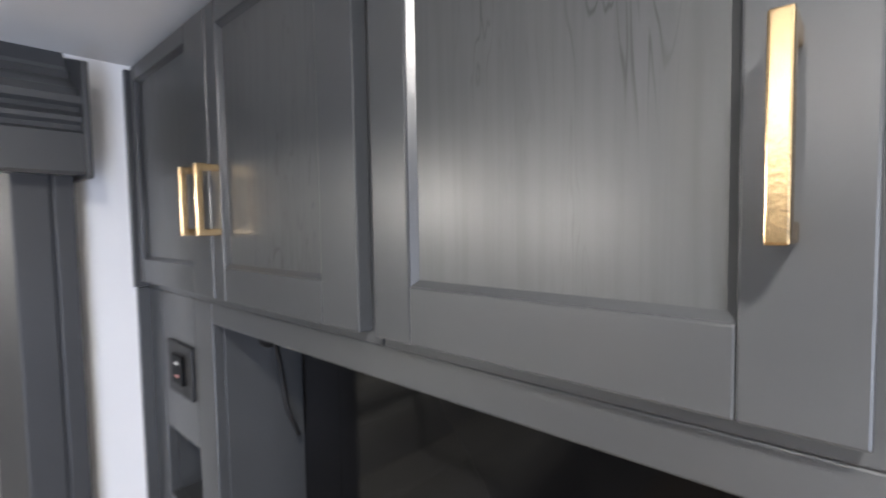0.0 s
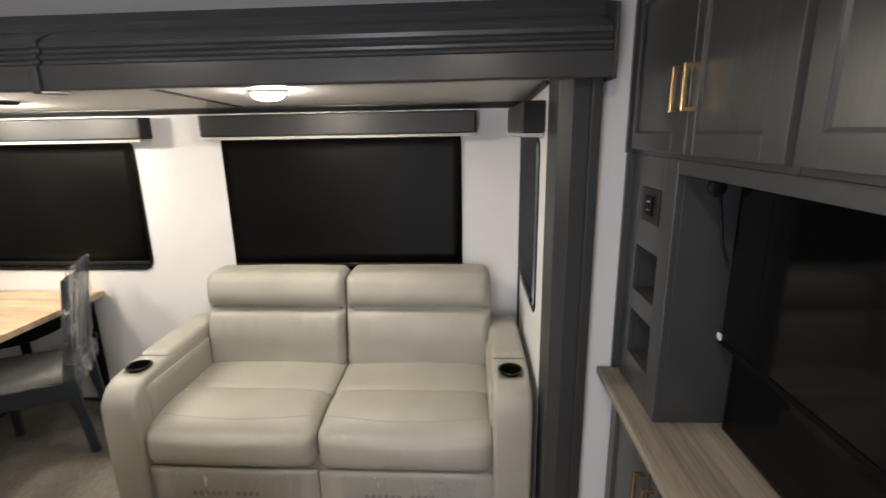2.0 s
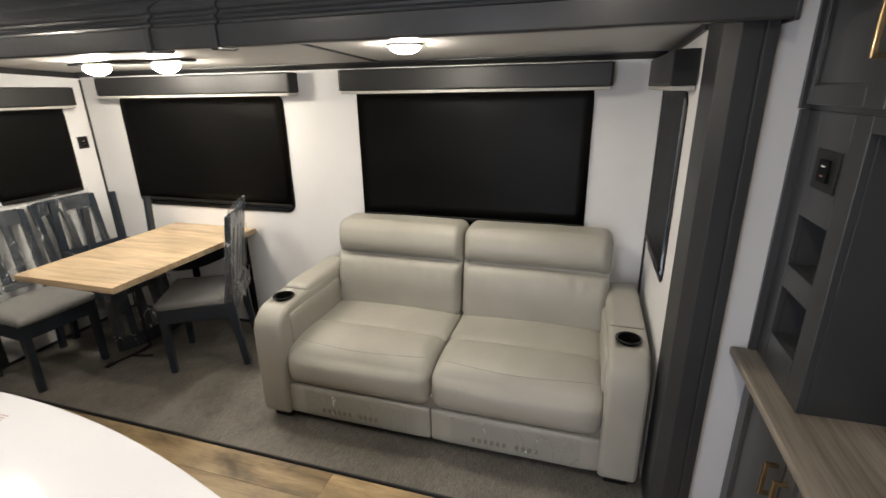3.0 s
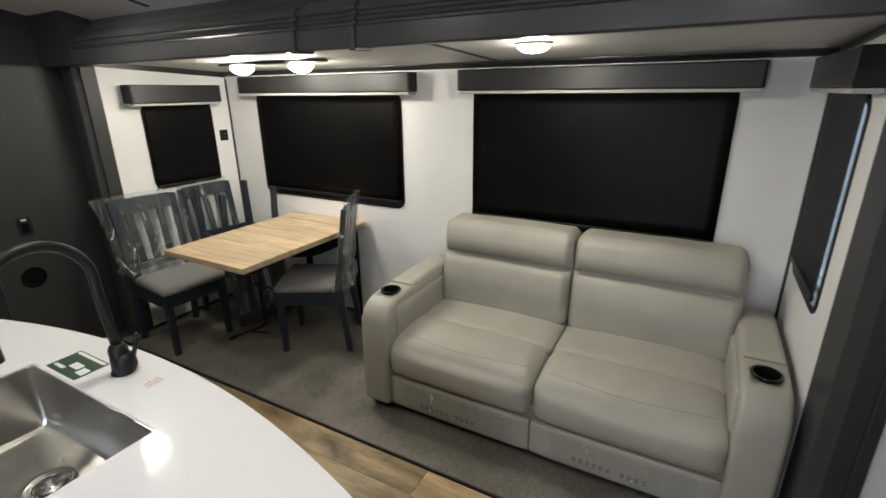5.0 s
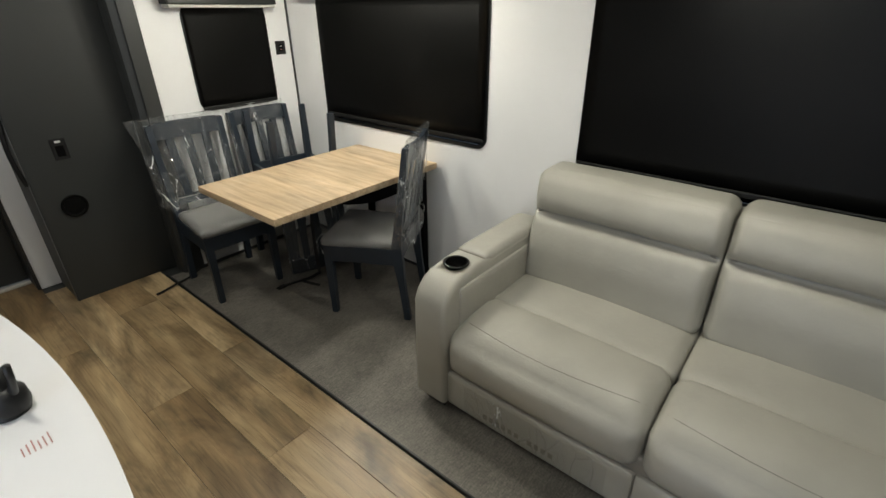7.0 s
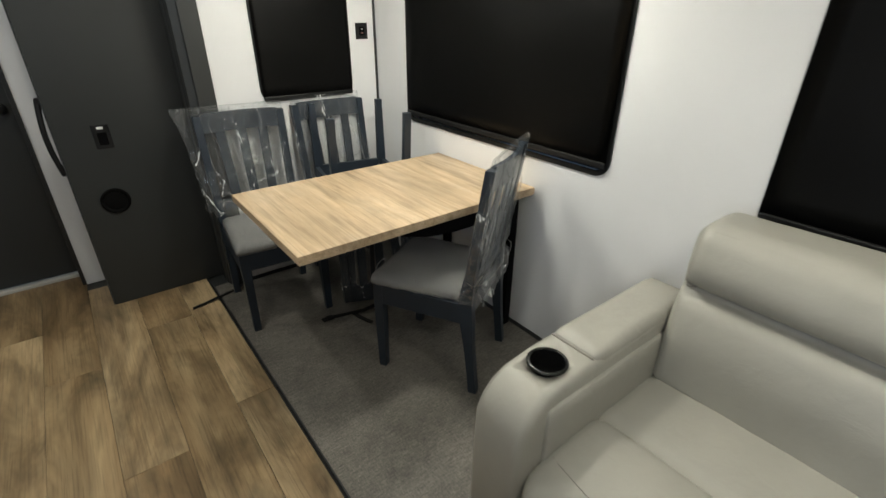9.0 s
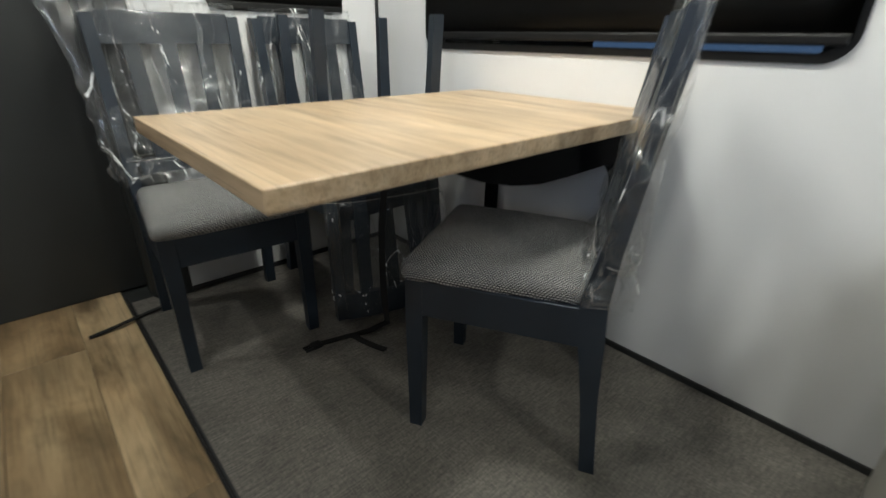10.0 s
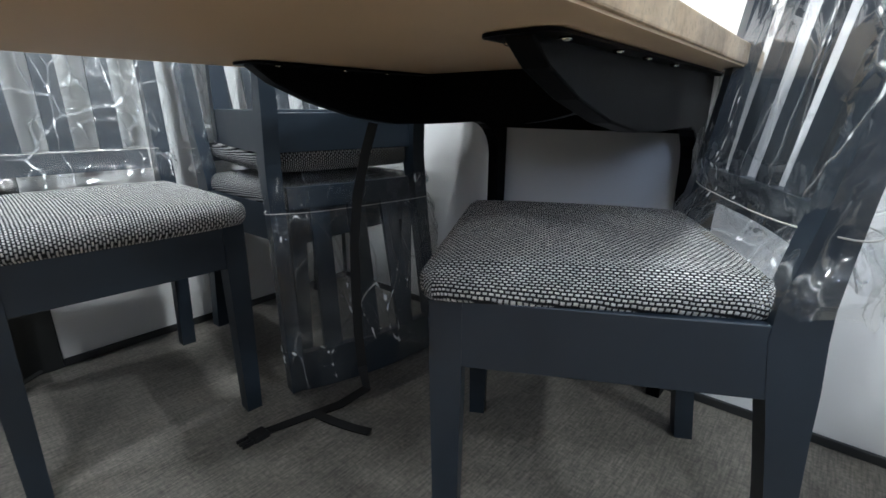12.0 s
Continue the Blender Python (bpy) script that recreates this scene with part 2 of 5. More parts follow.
def woven_vinyl(name):
    """Grey textile vinyl: crossed fine streaks, worn pale patches."""
    m, nt, b = base(name, 0.62, spec=0.4)
    va, vb, vc = coords(nt, (22, 240, 1)), coords(nt, (240, 30, 1)), coords(nt)
    na, nb = node(nt, "TexNoise", Scale=1.0, Detail=4.0), node(nt, "TexNoise", Scale=1.0, Detail=4.0)
    nc = node(nt, "TexNoise", Scale=3.2, Detail=6.0, Roughness=0.65)
    nd = node(nt, "TexNoise", Scale=130.0, Detail=3.0)
    nt.links.new(va, na.inputs["Vector"]), nt.links.new(vb, nb.inputs["Vector"]), nt.links.new(vc, nc.inputs["Vector"]), nt.links.new(vc, nd.inputs["Vector"])
    col = ramp(nt, nc.outputs[0], [(0.3, (0.102, 0.096, 0.085)), (0.68, (0.19, 0.178, 0.158))])
    for src, f in ((na, 0.55), (nb, 0.3), (nd, 0.42)):
        mx = nt.nodes.new("ShaderNodeMix")
        mx.data_type, mx.blend_type = "RGBA", "MULTIPLY"
        mx.inputs["Factor"].default_value = f
        nt.links.new(col, mx.inputs["A"])
        nt.links.new(ramp(nt, src.outputs[0], [(0.35, (0.5, 0.5, 0.5)), (0.65, (1.4, 1.38, 1.35))]), mx.inputs["B"])
        col = mx.outputs["Result"]
    nt.links.new(col, b.inputs["Base Color"])
    bump(nt, b, na.outputs[0], 0.25, 0.001)
    return m


SLATE = surface("slate grey paint", (0.047, 0.049, 0.0515), 0.3, big=3.0, fine=90.0, vary=0.12)
GRAINED = grained("slate stained oak")
GRAPHITE = surface("graphite trim paint", (0.028, 0.030, 0.033), 0.42, vary=0.14, big=3.0, fine=90.0)
CHARCOAL = surface("charcoal laminate", (0.022, 0.0242, 0.0242), 0.5, vary=0.14, big=1.6)
CHAIRPAINT = surface("blue slate chair paint", (0.0145, 0.0225, 0.034), 0.4, vary=0.15, big=9.0, fine=60.0)
WALL = surface("white wall panel", (0.76, 0.76, 0.765), 0.55, vary=0.03, fine=240.0, relief=0.15)
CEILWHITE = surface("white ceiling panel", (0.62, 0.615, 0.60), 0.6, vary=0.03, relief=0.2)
BLACK = surface("black plastic", (0.009, 0.009, 0.0095), 0.42, spec=0.3, vary=0.2, big=12.0)
BLACKMETAL = surface("black powder-coated steel", (0.0035, 0.0035, 0.004), 0.38, spec=0.05, vary=0.2, big=8.0, fine=260.0)
SHADE = surface("black blind cloth", (0.0045, 0.0044, 0.0043), 0.42, spec=0.3, vary=0.35, big=2.2, fine=700.0, relief=0.2)
VALANCE = surface("dark grey valance vinyl", (0.017, 0.018, 0.0188), 0.45, vary=0.12)
PALE = surface("pale plastic trim", (0.45, 0.44, 0.41), 0.45, vary=0.05)
SEAM = surface("dark trim strip", (0.022, 0.023, 0.024), 0.4, vary=0.15)
LEATHER = leather("greige leatherette", (0.352, 0.34, 0.297))
# darker copy of the greige: stitching, and shade coloured into the sofa's depths
LEATHERDARK = leather("dark greige leatherette for seams and shade", (0.2, 0.185, 0.16))
TWEED = tweed("grey white tweed")
FILM = film("clear wrap")
QUARTZ = surface("white quartz", (0.8, 0.8, 0.805), 0.09, vary=0.02, relief=0.02)
STEEL = surface("brushed steel", (0.56, 0.55, 0.52), 0.24, 1.0, vary=0.1, big=6.0, fine=320.0, relief=0.15)
GOLD = surface("brushed brass", (0.62, 0.44, 0.235), 0.22, 1.0, vary=0.12, big=30.0, fine=420.0, relief=0.15)
GLOSSBLACK = surface("glossy black plastic", (0.006, 0.006, 0.006), 0.14, spec=0.5, vary=0.1, relief=0.02)
GLASSBLACK = surface("black screen glass", (0.004, 0.004, 0.0045), 0.07, spec=0.09, vary=0.1, relief=0.0)
BUTCHER = wood("blond oak tabletop", (0.26, 0.18, 0.108), (0.50, 0.375, 0.24), (0.64, 0.51, 0.36), "y", 0.4, 1.0, 17.0, False, 0.26, 0.08, 0.66)
UNDERSIDE = surface("tan table underside", (0.52, 0.395, 0.265), 0.6, vary=0.06)
PLANK = wood("oak plank vinyl", (0.24, 0.16, 0.083), (0.40, 0.285, 0.16), (0.56, 0.43, 0.26), "y", 0.36, 1.0, 9.0, True, 0.66, 0.06, 0.55)
GREYOAK = wood("grey washed oak", (0.13, 0.105, 0.085), (0.25, 0.215, 0.18), (0.33, 0.29, 0.25), "x", 0.45, 1.0, 26.0, False, 0.2, 0.1, 0.65)
VINYL = woven_vinyl("grey woven vinyl")
LAMP = glow("lit opal glass", (1.0, 0.98, 0.857), DOME)
LAMPDINE = glow("lit dining glass", (1.0, 0.98, 0.857), DINE)
LED = glow("lit led disc", (1.0, 0.98, 0.875), PUCK)
REDINK = surface("red ink", (0.42, 0.2, 0.18), 0.6)
GREEN = surface("green printed card", (0.012, 0.05, 0.025), 0.4)
PAPER = surface("white paper", (0.75, 0.75, 0.73), 0.6)
EMBOSS = surface("dark printed mark", (0.2, 0.185, 0.155), 0.5)
SKYGLOW = glow("pale daylight", (0.55, 0.75, 1.0), 1.2)
DIMSKY = glow("dim blue daylight", (0.3, 0.55, 1.0), 0.16)
# near-black standing for unlit depth; also the black speaker's own colour
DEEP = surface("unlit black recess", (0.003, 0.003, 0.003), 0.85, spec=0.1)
STRAP = surface("black webbing", (0.006, 0.006, 0.006), 0.7, fine=600.0, relief=0.5)


# ---------------------------------------------------------------- mesh helpers

def thing(name, loc=(0, 0, 0), label="", category="", group="", kind=""):
    ob = new(name)
    ob.empty_display_size = 0.05
    ob.location = loc
    return tagged(ob, label, category, group, kind)


def finish(bm, smooth):
    bmesh.ops.recalc_face_normals(bm, faces=bm.faces)
    for f in bm.faces:
        f.smooth = smooth


def mesh_of(name, bm, material, smooth=False):
    finish(bm, smooth)
    me = bpy.data.meshes.new(name)
    bm.to_mesh(me)
    bm.free()
    me.materials.append(material)
    return me


def part(name, bm, material, parent=None, label="", smooth=False, at_world=False):
    """Links a bmesh as one mesh object. at_world: the bmesh is in world metres, moved into its parent's space."""
    if at_world and parent is not None:
        off, p = Vector(), parent
        while p:
            off += p.location
            p = p.parent
        bmesh.ops.translate(bm, verts=bm.verts, vec=-off)
    ob = new(name, mesh_of(name, bm, material, smooth))
    ob.parent = parent
    return tagged(ob, label)


def setting(name, bm, material, label, category, smooth=False):
    return tagged(part(name, bm, material, smooth=smooth), label, category, "", "structure")


def box(lo, hi, bevel=0.0, seg=2, bm=None):
    """A box between two corners, with rounded edges."""
    bm = bm or bmesh.new()
    m = Matrix.Translation([(a + b) / 2 for a, b in zip(lo, hi)]) @ Matrix.Diagonal([abs(b - a) for a, b in zip(lo, hi)] + [1])
    r = bmesh.ops.create_cube(bm, size=1.0, matrix=m)
    if bevel:
        edges = list({e for v in r["verts"] for e in v.link_edges})
        bmesh.ops.bevel(bm, geom=edges, offset=bevel, segments=seg, affect="EDGES", profile=0.5)
    return bm


def prism(poly, axis, a, b, bevel=0.0, seg=2, bm=None):
    """A polygon pushed along an axis: poly holds the two other coordinates, in the order x, y, z."""
    bm = bm or bmesh.new()

    def at(p, d):
        v = list(p)
        v.insert("xyz".index(axis), d)
        return v
    lo = [bm.verts.new(at(p, a)) for p in poly]
    hi = [bm.verts.new(at(p, b)) for p in poly]
    n = len(poly)
    fs = [bm.faces.new(lo), bm.faces.new(hi)] + [bm.faces.new((lo[i], lo[(i + 1) % n], hi[(i + 1) % n], hi[i])) for i in range(n)]
    if bevel:
        bmesh.ops.recalc_face_normals(bm, faces=fs)
        edges = [e for e in {e for f in fs for e in f.edges} if e.calc_face_angle(0) > 0.6]
        bmesh.ops.bevel(bm, geom=edges, offset=bevel, segments=seg, affect="EDGES", profile=0.5, clamp_overlap=True)
    return bm


def rounded_rect(x0, x1, y0, y1, r, seg=5):
    pts = []
    for cx, cy, a in ((x1 - r, y1 - r, 0), (x0 + r, y1 - r, 90), (x0 + r, y0 + r, 180), (x1 - r, y0 + r, 270)):
        for i in range(seg + 1):
            t = radians(a + 90 * i / seg)
            pts.append((cx + r * math.cos(t), cy + r * math.sin(t)))
    return pts


def puff(lo, hi, r=0.04, bulge=(0, 0, 0), cuts=9, wrinkle=0.0, fn=None, seed=0.0, bm=None):
    """An upholstered block: rounded edges, swollen faces, slight folds."""
    bm = bm or bmesh.new()
    t = bmesh.new()
    bmesh.ops.create_cube(t, size=2.0)
    bmesh.ops.subdivide_edges(t, edges=t.edges[:], cuts=cuts, use_grid_fill=True)
    c = Vector([(a + b) / 2 for a, b in zip(lo, hi)])
    h = Vector([abs(b - a) / 2 for a, b in zip(lo, hi)])
    for v in t.verts:
        p = v.co.copy()
        for i in range(3):
            p[i] = math.copysign(abs(p[i]) ** 0.8, p[i])
        q = Vector([p[i] * h[i] for i in range(3)])
        core = Vector([max(-(h[i] - r), min(h[i] - r, q[i])) for i in range(3)])
        d = q - core
        w = core + (d.normalized() * r if d.length > 1e-9 else d)
        for i in range(3):
            if bulge[i]:
                j, k = (i + 1) % 3, (i + 2) % 3
                w[i] += bulge[i] * p[i] * max(0, 1 - p[j] ** 2) ** 0.7 * max(0, 1 - p[k] ** 2) ** 0.7
        if wrinkle:
            w += v.normal * wrinkle * noise.noise((w + Vector((seed, seed, seed))) * 9.0)
        w += c
        v.co = fn(w) if fn else w
    me = bpy.data.meshes.new("tmp")
    t.to_mesh(me)
    t.free()
    bm.from_mesh(me)
    bpy.data.meshes.remove(me)
    return bm


def tube(points, r, seg=10, bm=None, taper=None):
    """A round bar swept along points."""
    bm = bm or bmesh.new()
    pts = [Vector(p) for p in points]
    rings, up = [], Vector((0.31, 0.17, 0.93))
    for i, p in enumerate(pts):
        d = (pts[min(i + 1, len(pts) - 1)] - pts[max(i - 1, 0)]).normalized()
        if abs(d.dot(up)) > 0.97:
            up = Vector((1, 0.1, 0))
        s = d.cross(up).normalized()
        u = s.cross(d).normalized()
        up = u
        rr = r if taper is None else taper[i]
        rings.append([bm.verts.new(p + (s * math.cos(a) + u * math.sin(a)) * rr) for a in (2 * math.pi * k / seg for k in range(seg))])
    for a, b in zip(rings, rings[1:]):
        for k in range(seg):
            bm.faces.new((a[k], a[(k + 1) % seg], b[(k + 1) % seg], b[k]))
    bm.faces.new(rings[0]), bm.faces.new(rings[-1])
    return bm


def lathe(profile, centre, seg=28, bm=None, closed=False):
    """Radius and height pairs turned round a vertical axis; closed: the profile is a ring's own section."""
    bm = bm or bmesh.new()
    rings = []
    for r, z in profile:
        rings.append([bm.verts.new((centre[0] + r * math.cos(2 * math.pi * k / seg), centre[1] + r * math.sin(2 * math.pi * k / seg), centre[2] + z)) for k in range(seg)])
    for a, b in zip(rings, rings[1:] + (rings[:1] if closed else [])):
        for k in range(seg):
            bm.faces.new((a[k], a[(k + 1) % seg], b[(k + 1) % seg], b[k]))
    for ring, (r, z) in ((rings[0], profile[0]), (rings[-1], profile[-1])):
        if r < 0.016 and not closed:
            bm.faces.new(ring)
    return bm


def ribbon(points, width, thick, bm=None, side=(1, 0, 0)):
    """A flat strap along points; side is the direction of its width."""
    bm = bm or bmesh.new()
    pts, s = [Vector(p) for p in points], Vector(side).normalized()
    rings = []
    for i, p in enumerate(pts):
        d = (pts[min(i + 1, len(pts) - 1)] - pts[max(i - 1, 0)]).normalized()
        w = (s - d * s.dot(d)).normalized()
        n = w.cross(d).normalized()
        rings.append([bm.verts.new(p + w * a * width / 2 + n * b * thick / 2) for a, b in ((-1, -1), (1, -1), (1, 1), (-1, 1))])
    for a, b in zip(rings, rings[1:]):
        for k in range(4):
            bm.faces.new((a[k], a[(k + 1) % 4], b[(k + 1) % 4], b[k]))
    bm.faces.new(rings[0]), bm.faces.new(rings[-1])
    return bm


# ---------------------------------------------------------------- the room
XW, YS, YN = -2.19, -3.81, 0.06          # slide-out: outer wall, south end, north end
XM, YT, YP = -1.2, 0.30, -4.0            # main west wall line, cabinet wall, south panel
XE, YD = 1.25, -4.52                     # east wall, hall door


def ceil_z(x):
    return 2.08 + 0.14 * (1 - ((x - 0.02) / 1.23) ** 2)


def wall_with_hole(axis, a, b, u0, u1, z0, z1, hole, name, label, r=0.05):
    """A wall slab across `axis` between a and b with one rounded opening right through it."""
    h = rounded_rect(hole[0], hole[1], hole[2], hole[3], r)
    bm = bmesh.new()

    def put(u, z, d):
        return bm.verts.new((d, u, z) if axis == "x" else (u, d, z))
    cu, cz = (hole[0] + hole[1]) / 2, (hole[2] + hole[3]) / 2
    outer = []
    for u, z in h:
        du, dz = u - cu, z - cz
        k = min(((u1 - cu) / du) if du > 0 else ((u0 - cu) / du) if du < 0 else 1e9, ((z1 - cz) / dz) if dz > 0 else ((z0 - cz) / dz) if dz < 0 else 1e9)
        outer.append((cu + du * k, cz + dz * k))
    n = len(h)
    # outline points, with the slab's own corners put where the outline turns
    quads = []
    for i in range(n):
        j = (i + 1) % n
        o1, o2 = outer[i], outer[j]
        mid = []
        on_u1, on_u2 = abs(o1[0] - u0) < 1e-6 or abs(o1[0] - u1) < 1e-6, abs(o2[0] - u0) < 1e-6 or abs(o2[0] - u1) < 1e-6
        if on_u1 and on_u2 and abs(o1[0] - o2[0]) > 1e-6:
            zz = z1 if h[i][1] > cz else z0
            mid = [(o2[0], zz), (o1[0], zz)]
        elif on_u1 != on_u2:
            mid = [(o1[0] if on_u1 else o2[0], o2[1] if on_u1 else o1[1])]
        quads.append((h[i], h[j], [o2] + mid + [o1]))
    for d in (a, b):
        for p, q, rest in quads:
            bm.faces.new([put(*p, d), put(*q, d)] + [put(*o, d) for o in rest])
    for i in range(n):
        j = (i + 1) % n
        bm.faces.new([put(*h[i], a), put(*h[j], a), put(*h[j], b), put(*h[i], b)])
    for p, q in (((u0, z0), (u1, z0)), ((u1, z0), (u1, z1)), ((u1, z1), (u0, z1)), ((u0, z1), (u0, z0))):
        bm.faces.new([put(*p, a), put(*q, a), put(*q, b), put(*p, b)])
    bmesh.ops.remove_doubles(bm, verts=bm.verts, dist=1e-5)
    return setting(name, bm, WALL, label, "wall")


W1, W2 = (-3.47, -2.145, 0.905, 1.66), (-1.615, -0.28, 0.88, 1.68)       # outer wall windows: y, y, z, z
W0, W3 = (-2.01, -1.485, 1.02, 1.60), (-2.10, -1.54, 0.88, 1.64)         # end wall windows: x, x, z, z
wall_with_hole("x", XW - 0.05, XW, YS - 0.05, -1.88, 0, 1.83, W1, "wall_west_1", "white panelled slide-out wall behind the dining table")
wall_with_hole("x", XW - 0.05, XW, -1.88, YN + 0.05, 0, 1.83, W2, "wall_west_2", "white panelled slide-out wall behind the sofa")
wall_with_hole("y", YS - 0.05, YS, XW, -1.25, 0, 1.86, W0, "wall_south_1", "white slide-out end wall beside the dining chairs")
wall_with_hole("y", YN, YN + 0.05, XW, -1.376, 0, 1.86, W3, "wall_north_1", "white slide-out end wall beside the sofa")
setting("wall_west_3", box((XM - 0.05, 0.185, -0.01), (XM, 0.9, 2.1)), WALL, "narrow white wall strip beside the media cabinet", "wall")
setting("wall_north_2", box((XM - 0.05, 0.9, -0.01), (XE + 0.05, 0.95, 2.25)), WALL, "plain white wall behind the media cabinet", "wall")
setting("wall_south_2", box((-0.70, -4.41, -0.01), (-0.45, -4.36, 2.25)), WALL, "white wall beside the hall door", "wall")
setting("wall_south_3", box((-0.45, -4.60, 2.0), (0.45, -4.36, 2.25)), WALL, "white wall above the hall door", "wall")
# next two walls are out of view, kept dark to cut bounced light
setting("wall_south_4", box((0.45, -4.60, -0.01), (XE + 0.05, -4.36, 2.25)), SLATE, "unseen hall wall, slate grey to cut bounced light", "wall")
setting("wall_east_1", box((XE, -4.6, -0.01), (XE + 0.05, -1.25, 2.15)), SLATE, "unseen kitchen wall, slate grey to cut bounced light", "wall")
setting("wall_east_2", box((XE, -0.45, -0.01), (XE + 0.05, 0.95, 2.15)), WALL, "plain white wall beside the entry doorway", "wall")
setting("wall_east_3", box((XE, -1.25, 1.95), (XE + 0.05, -0.45, 2.15)), WALL, "white wall above the entry doorway", "wall")
setting("wall_west_4", box((XM - 0.05, -4.6, -0.01), (XM, -3.93, 2.1)), CHARCOAL, "charcoal wall at the slide-out's south end", "wall")

# crowned main ceiling, slide-out ceiling
bm = bmesh.new()
xs = [XM - 0.05 + i * (XE + 0.1 - XM) / 24 for i in range(25)]
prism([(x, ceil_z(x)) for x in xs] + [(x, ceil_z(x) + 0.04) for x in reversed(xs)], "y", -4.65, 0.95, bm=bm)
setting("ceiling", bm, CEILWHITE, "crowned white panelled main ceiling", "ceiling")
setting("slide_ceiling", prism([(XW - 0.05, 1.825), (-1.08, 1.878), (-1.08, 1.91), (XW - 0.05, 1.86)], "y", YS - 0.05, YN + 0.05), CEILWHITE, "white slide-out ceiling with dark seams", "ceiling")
for i, y in enumerate((-0.53, -2.96)):
    b = bmesh.new()
    prism([(x, ceil_z(x) - 0.006) for x in xs[1:]] + [(x, ceil_z(x) + 0.004) for x in reversed(xs[1:])], "y", y - 0.011, y + 0.011, bm=b)
    setting("ceiling_trim", b, SEAM, "dark strip over a ceiling seam", "trim")
setting("ceiling_trim", prism([(XW, 1.822), (-1.12, 1.870), (-1.12, 1.877), (XW, 1.830)], "y", -1.47, -1.447), SEAM, "dark strip over a slide-out ceiling seam", "trim")
# dark cove strips where slide-out walls meet its ceiling, corner strips, baseboards
setting("cove_trim", prism([(XW, 1.796), (XW + 0.012, 1.80), (XW + 0.03, 1.822), (XW + 0.03, 1.829), (XW, 1.829)], "y", YS, YN), SEAM, "dark cove strip above the outer wall", "trim")
setting("cove_trim", prism([(XW, 1.788), (-1.2, 1.84), (-1.2, 1.872), (XW, 1.826)], "y", YS, YS + 0.012), SEAM, "dark cove strip above the south end wall", "trim")
setting("cove_trim", prism([(XW, 1.80), (-1.376, 1.84), (-1.376, 1.864), (XW, 1.826)], "y", YN - 0.012, YN), SEAM, "dark cove strip above the north end wall", "trim")
setting("corner_trim", box((XW, YS, 0), (XW + 0.012, YS + 0.012, 1.78), 0.003), SEAM, "dark vertical strip in the slide-out corner", "trim")
setting("corner_trim", box((XW, YN - 0.012, 0), (XW + 0.012, YN, 1.78), 0.003), SEAM, "dark vertical strip in the slide-out corner", "trim")
setting("baseboard", box((XW, YS + 0.012, 0), (XW + 0.008, YN - 0.012, 0.022), 0.003), SEAM, "low dark base strip along the slide-out wall", "trim")
setting("baseboard", box((XW + 0.012, YS, 0), (-1.25, YS + 0.008, 0.022), 0.003), SEAM, "low dark base strip along the end wall", "trim")

# slide-out jambs and the moulded fascia over the opening
setting("jamb_north", prism([(-1.376, 0.06), (-1.16, 0.058), (-1.118, 0.095), (-1.118, 0.148), (-1.121, 0.151), (-1.115, 0.154), (-1.115, 0.185), (-1.376, 0.185)], "z", 0, 1.86, 0.002), GRAPHITE, "slate grey jamb of the slide-out opening", "trim")
# added filler that darkens the stretch where the fascia stops short
setting("soffit", box((-1.2, -3.999, 1.832), (-1.046, -3.622, 2.12)), CHARCOAL, "charcoal filler block added between fascia and closet panel", "trim")
setting("jamb_south", prism([(-1.25, -3.80), (-1.165, -3.80), (-1.165, -3.815), (-1.13, -3.83), (-1.12, -3.86), (-1.12, -3.93), (-1.25, -3.93)], "z", 0, 1.855, 0.002), CHARCOAL, "charcoal jamb of the slide-out opening", "trim")
FASCIA = [(-1.13, 1.832), (-1.055, 1.828), (-1.05, 1.834), (-1.05, 1.902), (-1.064, 1.909), (-1.066, 1.918), (-1.058, 1.924), (-1.056, 1.932), (-1.07, 1.943), (-1.073, 1.952), (-1.064, 1.958), (-1.062, 1.97), (-1.082, 1.988), (-1.118, 2.006), (-1.14, 2.018), (-1.147, 2.034), (-1.165, 2.046), (-1.2, 2.083), (-1.25, 2.09), (-1.25, 1.9)]
fascia = setting("fascia", prism(FASCIA, "y", -3.62, 0.192), SLATE, "moulded slate grey fascia over the slide-out opening", "trim")
for y in (-1.887, -1.587):
    grow = [(-1.075 + (x + 1.075) * (1.12 if x > -1.2 else 1) + (0.012 if x > -1.13 else 0), z - (0.01 if z < 1.84 else 0)) for x, z in FASCIA]
    setting("fascia_joint", prism(grow, "y", y - 0.015, y + 0.015, 0.003), SLATE, "slate grey joint cover on the fascia", "trim")
setting("fascia_end", prism([(-1.25, 1.826), (-1.048, 1.822), (-1.044, 1.828), (-1.044, 2.03), (-1.06, 2.035), (-1.25, 2.088)], "y", 0.1925, 0.203, 0.002), SLATE, "slate grey end cap of the fascia", "trim")

# floors
setting("slide_floor", box((XW - 0.05, YS - 0.05, -0.05), (-1.045, YN + 0.05, 0.0)), VINYL, "grey woven vinyl floor of the slide-out", "floor")
setting("floor_trim", prism([(-1.045, -0.05), (-1.036, -0.05), (-1.036, -0.002), (-1.039, 0.001), (-1.045, 0.001)], "y", YS - 0.1, YN + 0.1), SEAM, "thin dark edge strip between the floors", "trim")
floor = setting("floor", box((-1.25, -4.65, -0.06), (XE + 0.05, 0.95, -0.016)), CHARCOAL, "oak plank vinyl floor of the aisle", "floor")

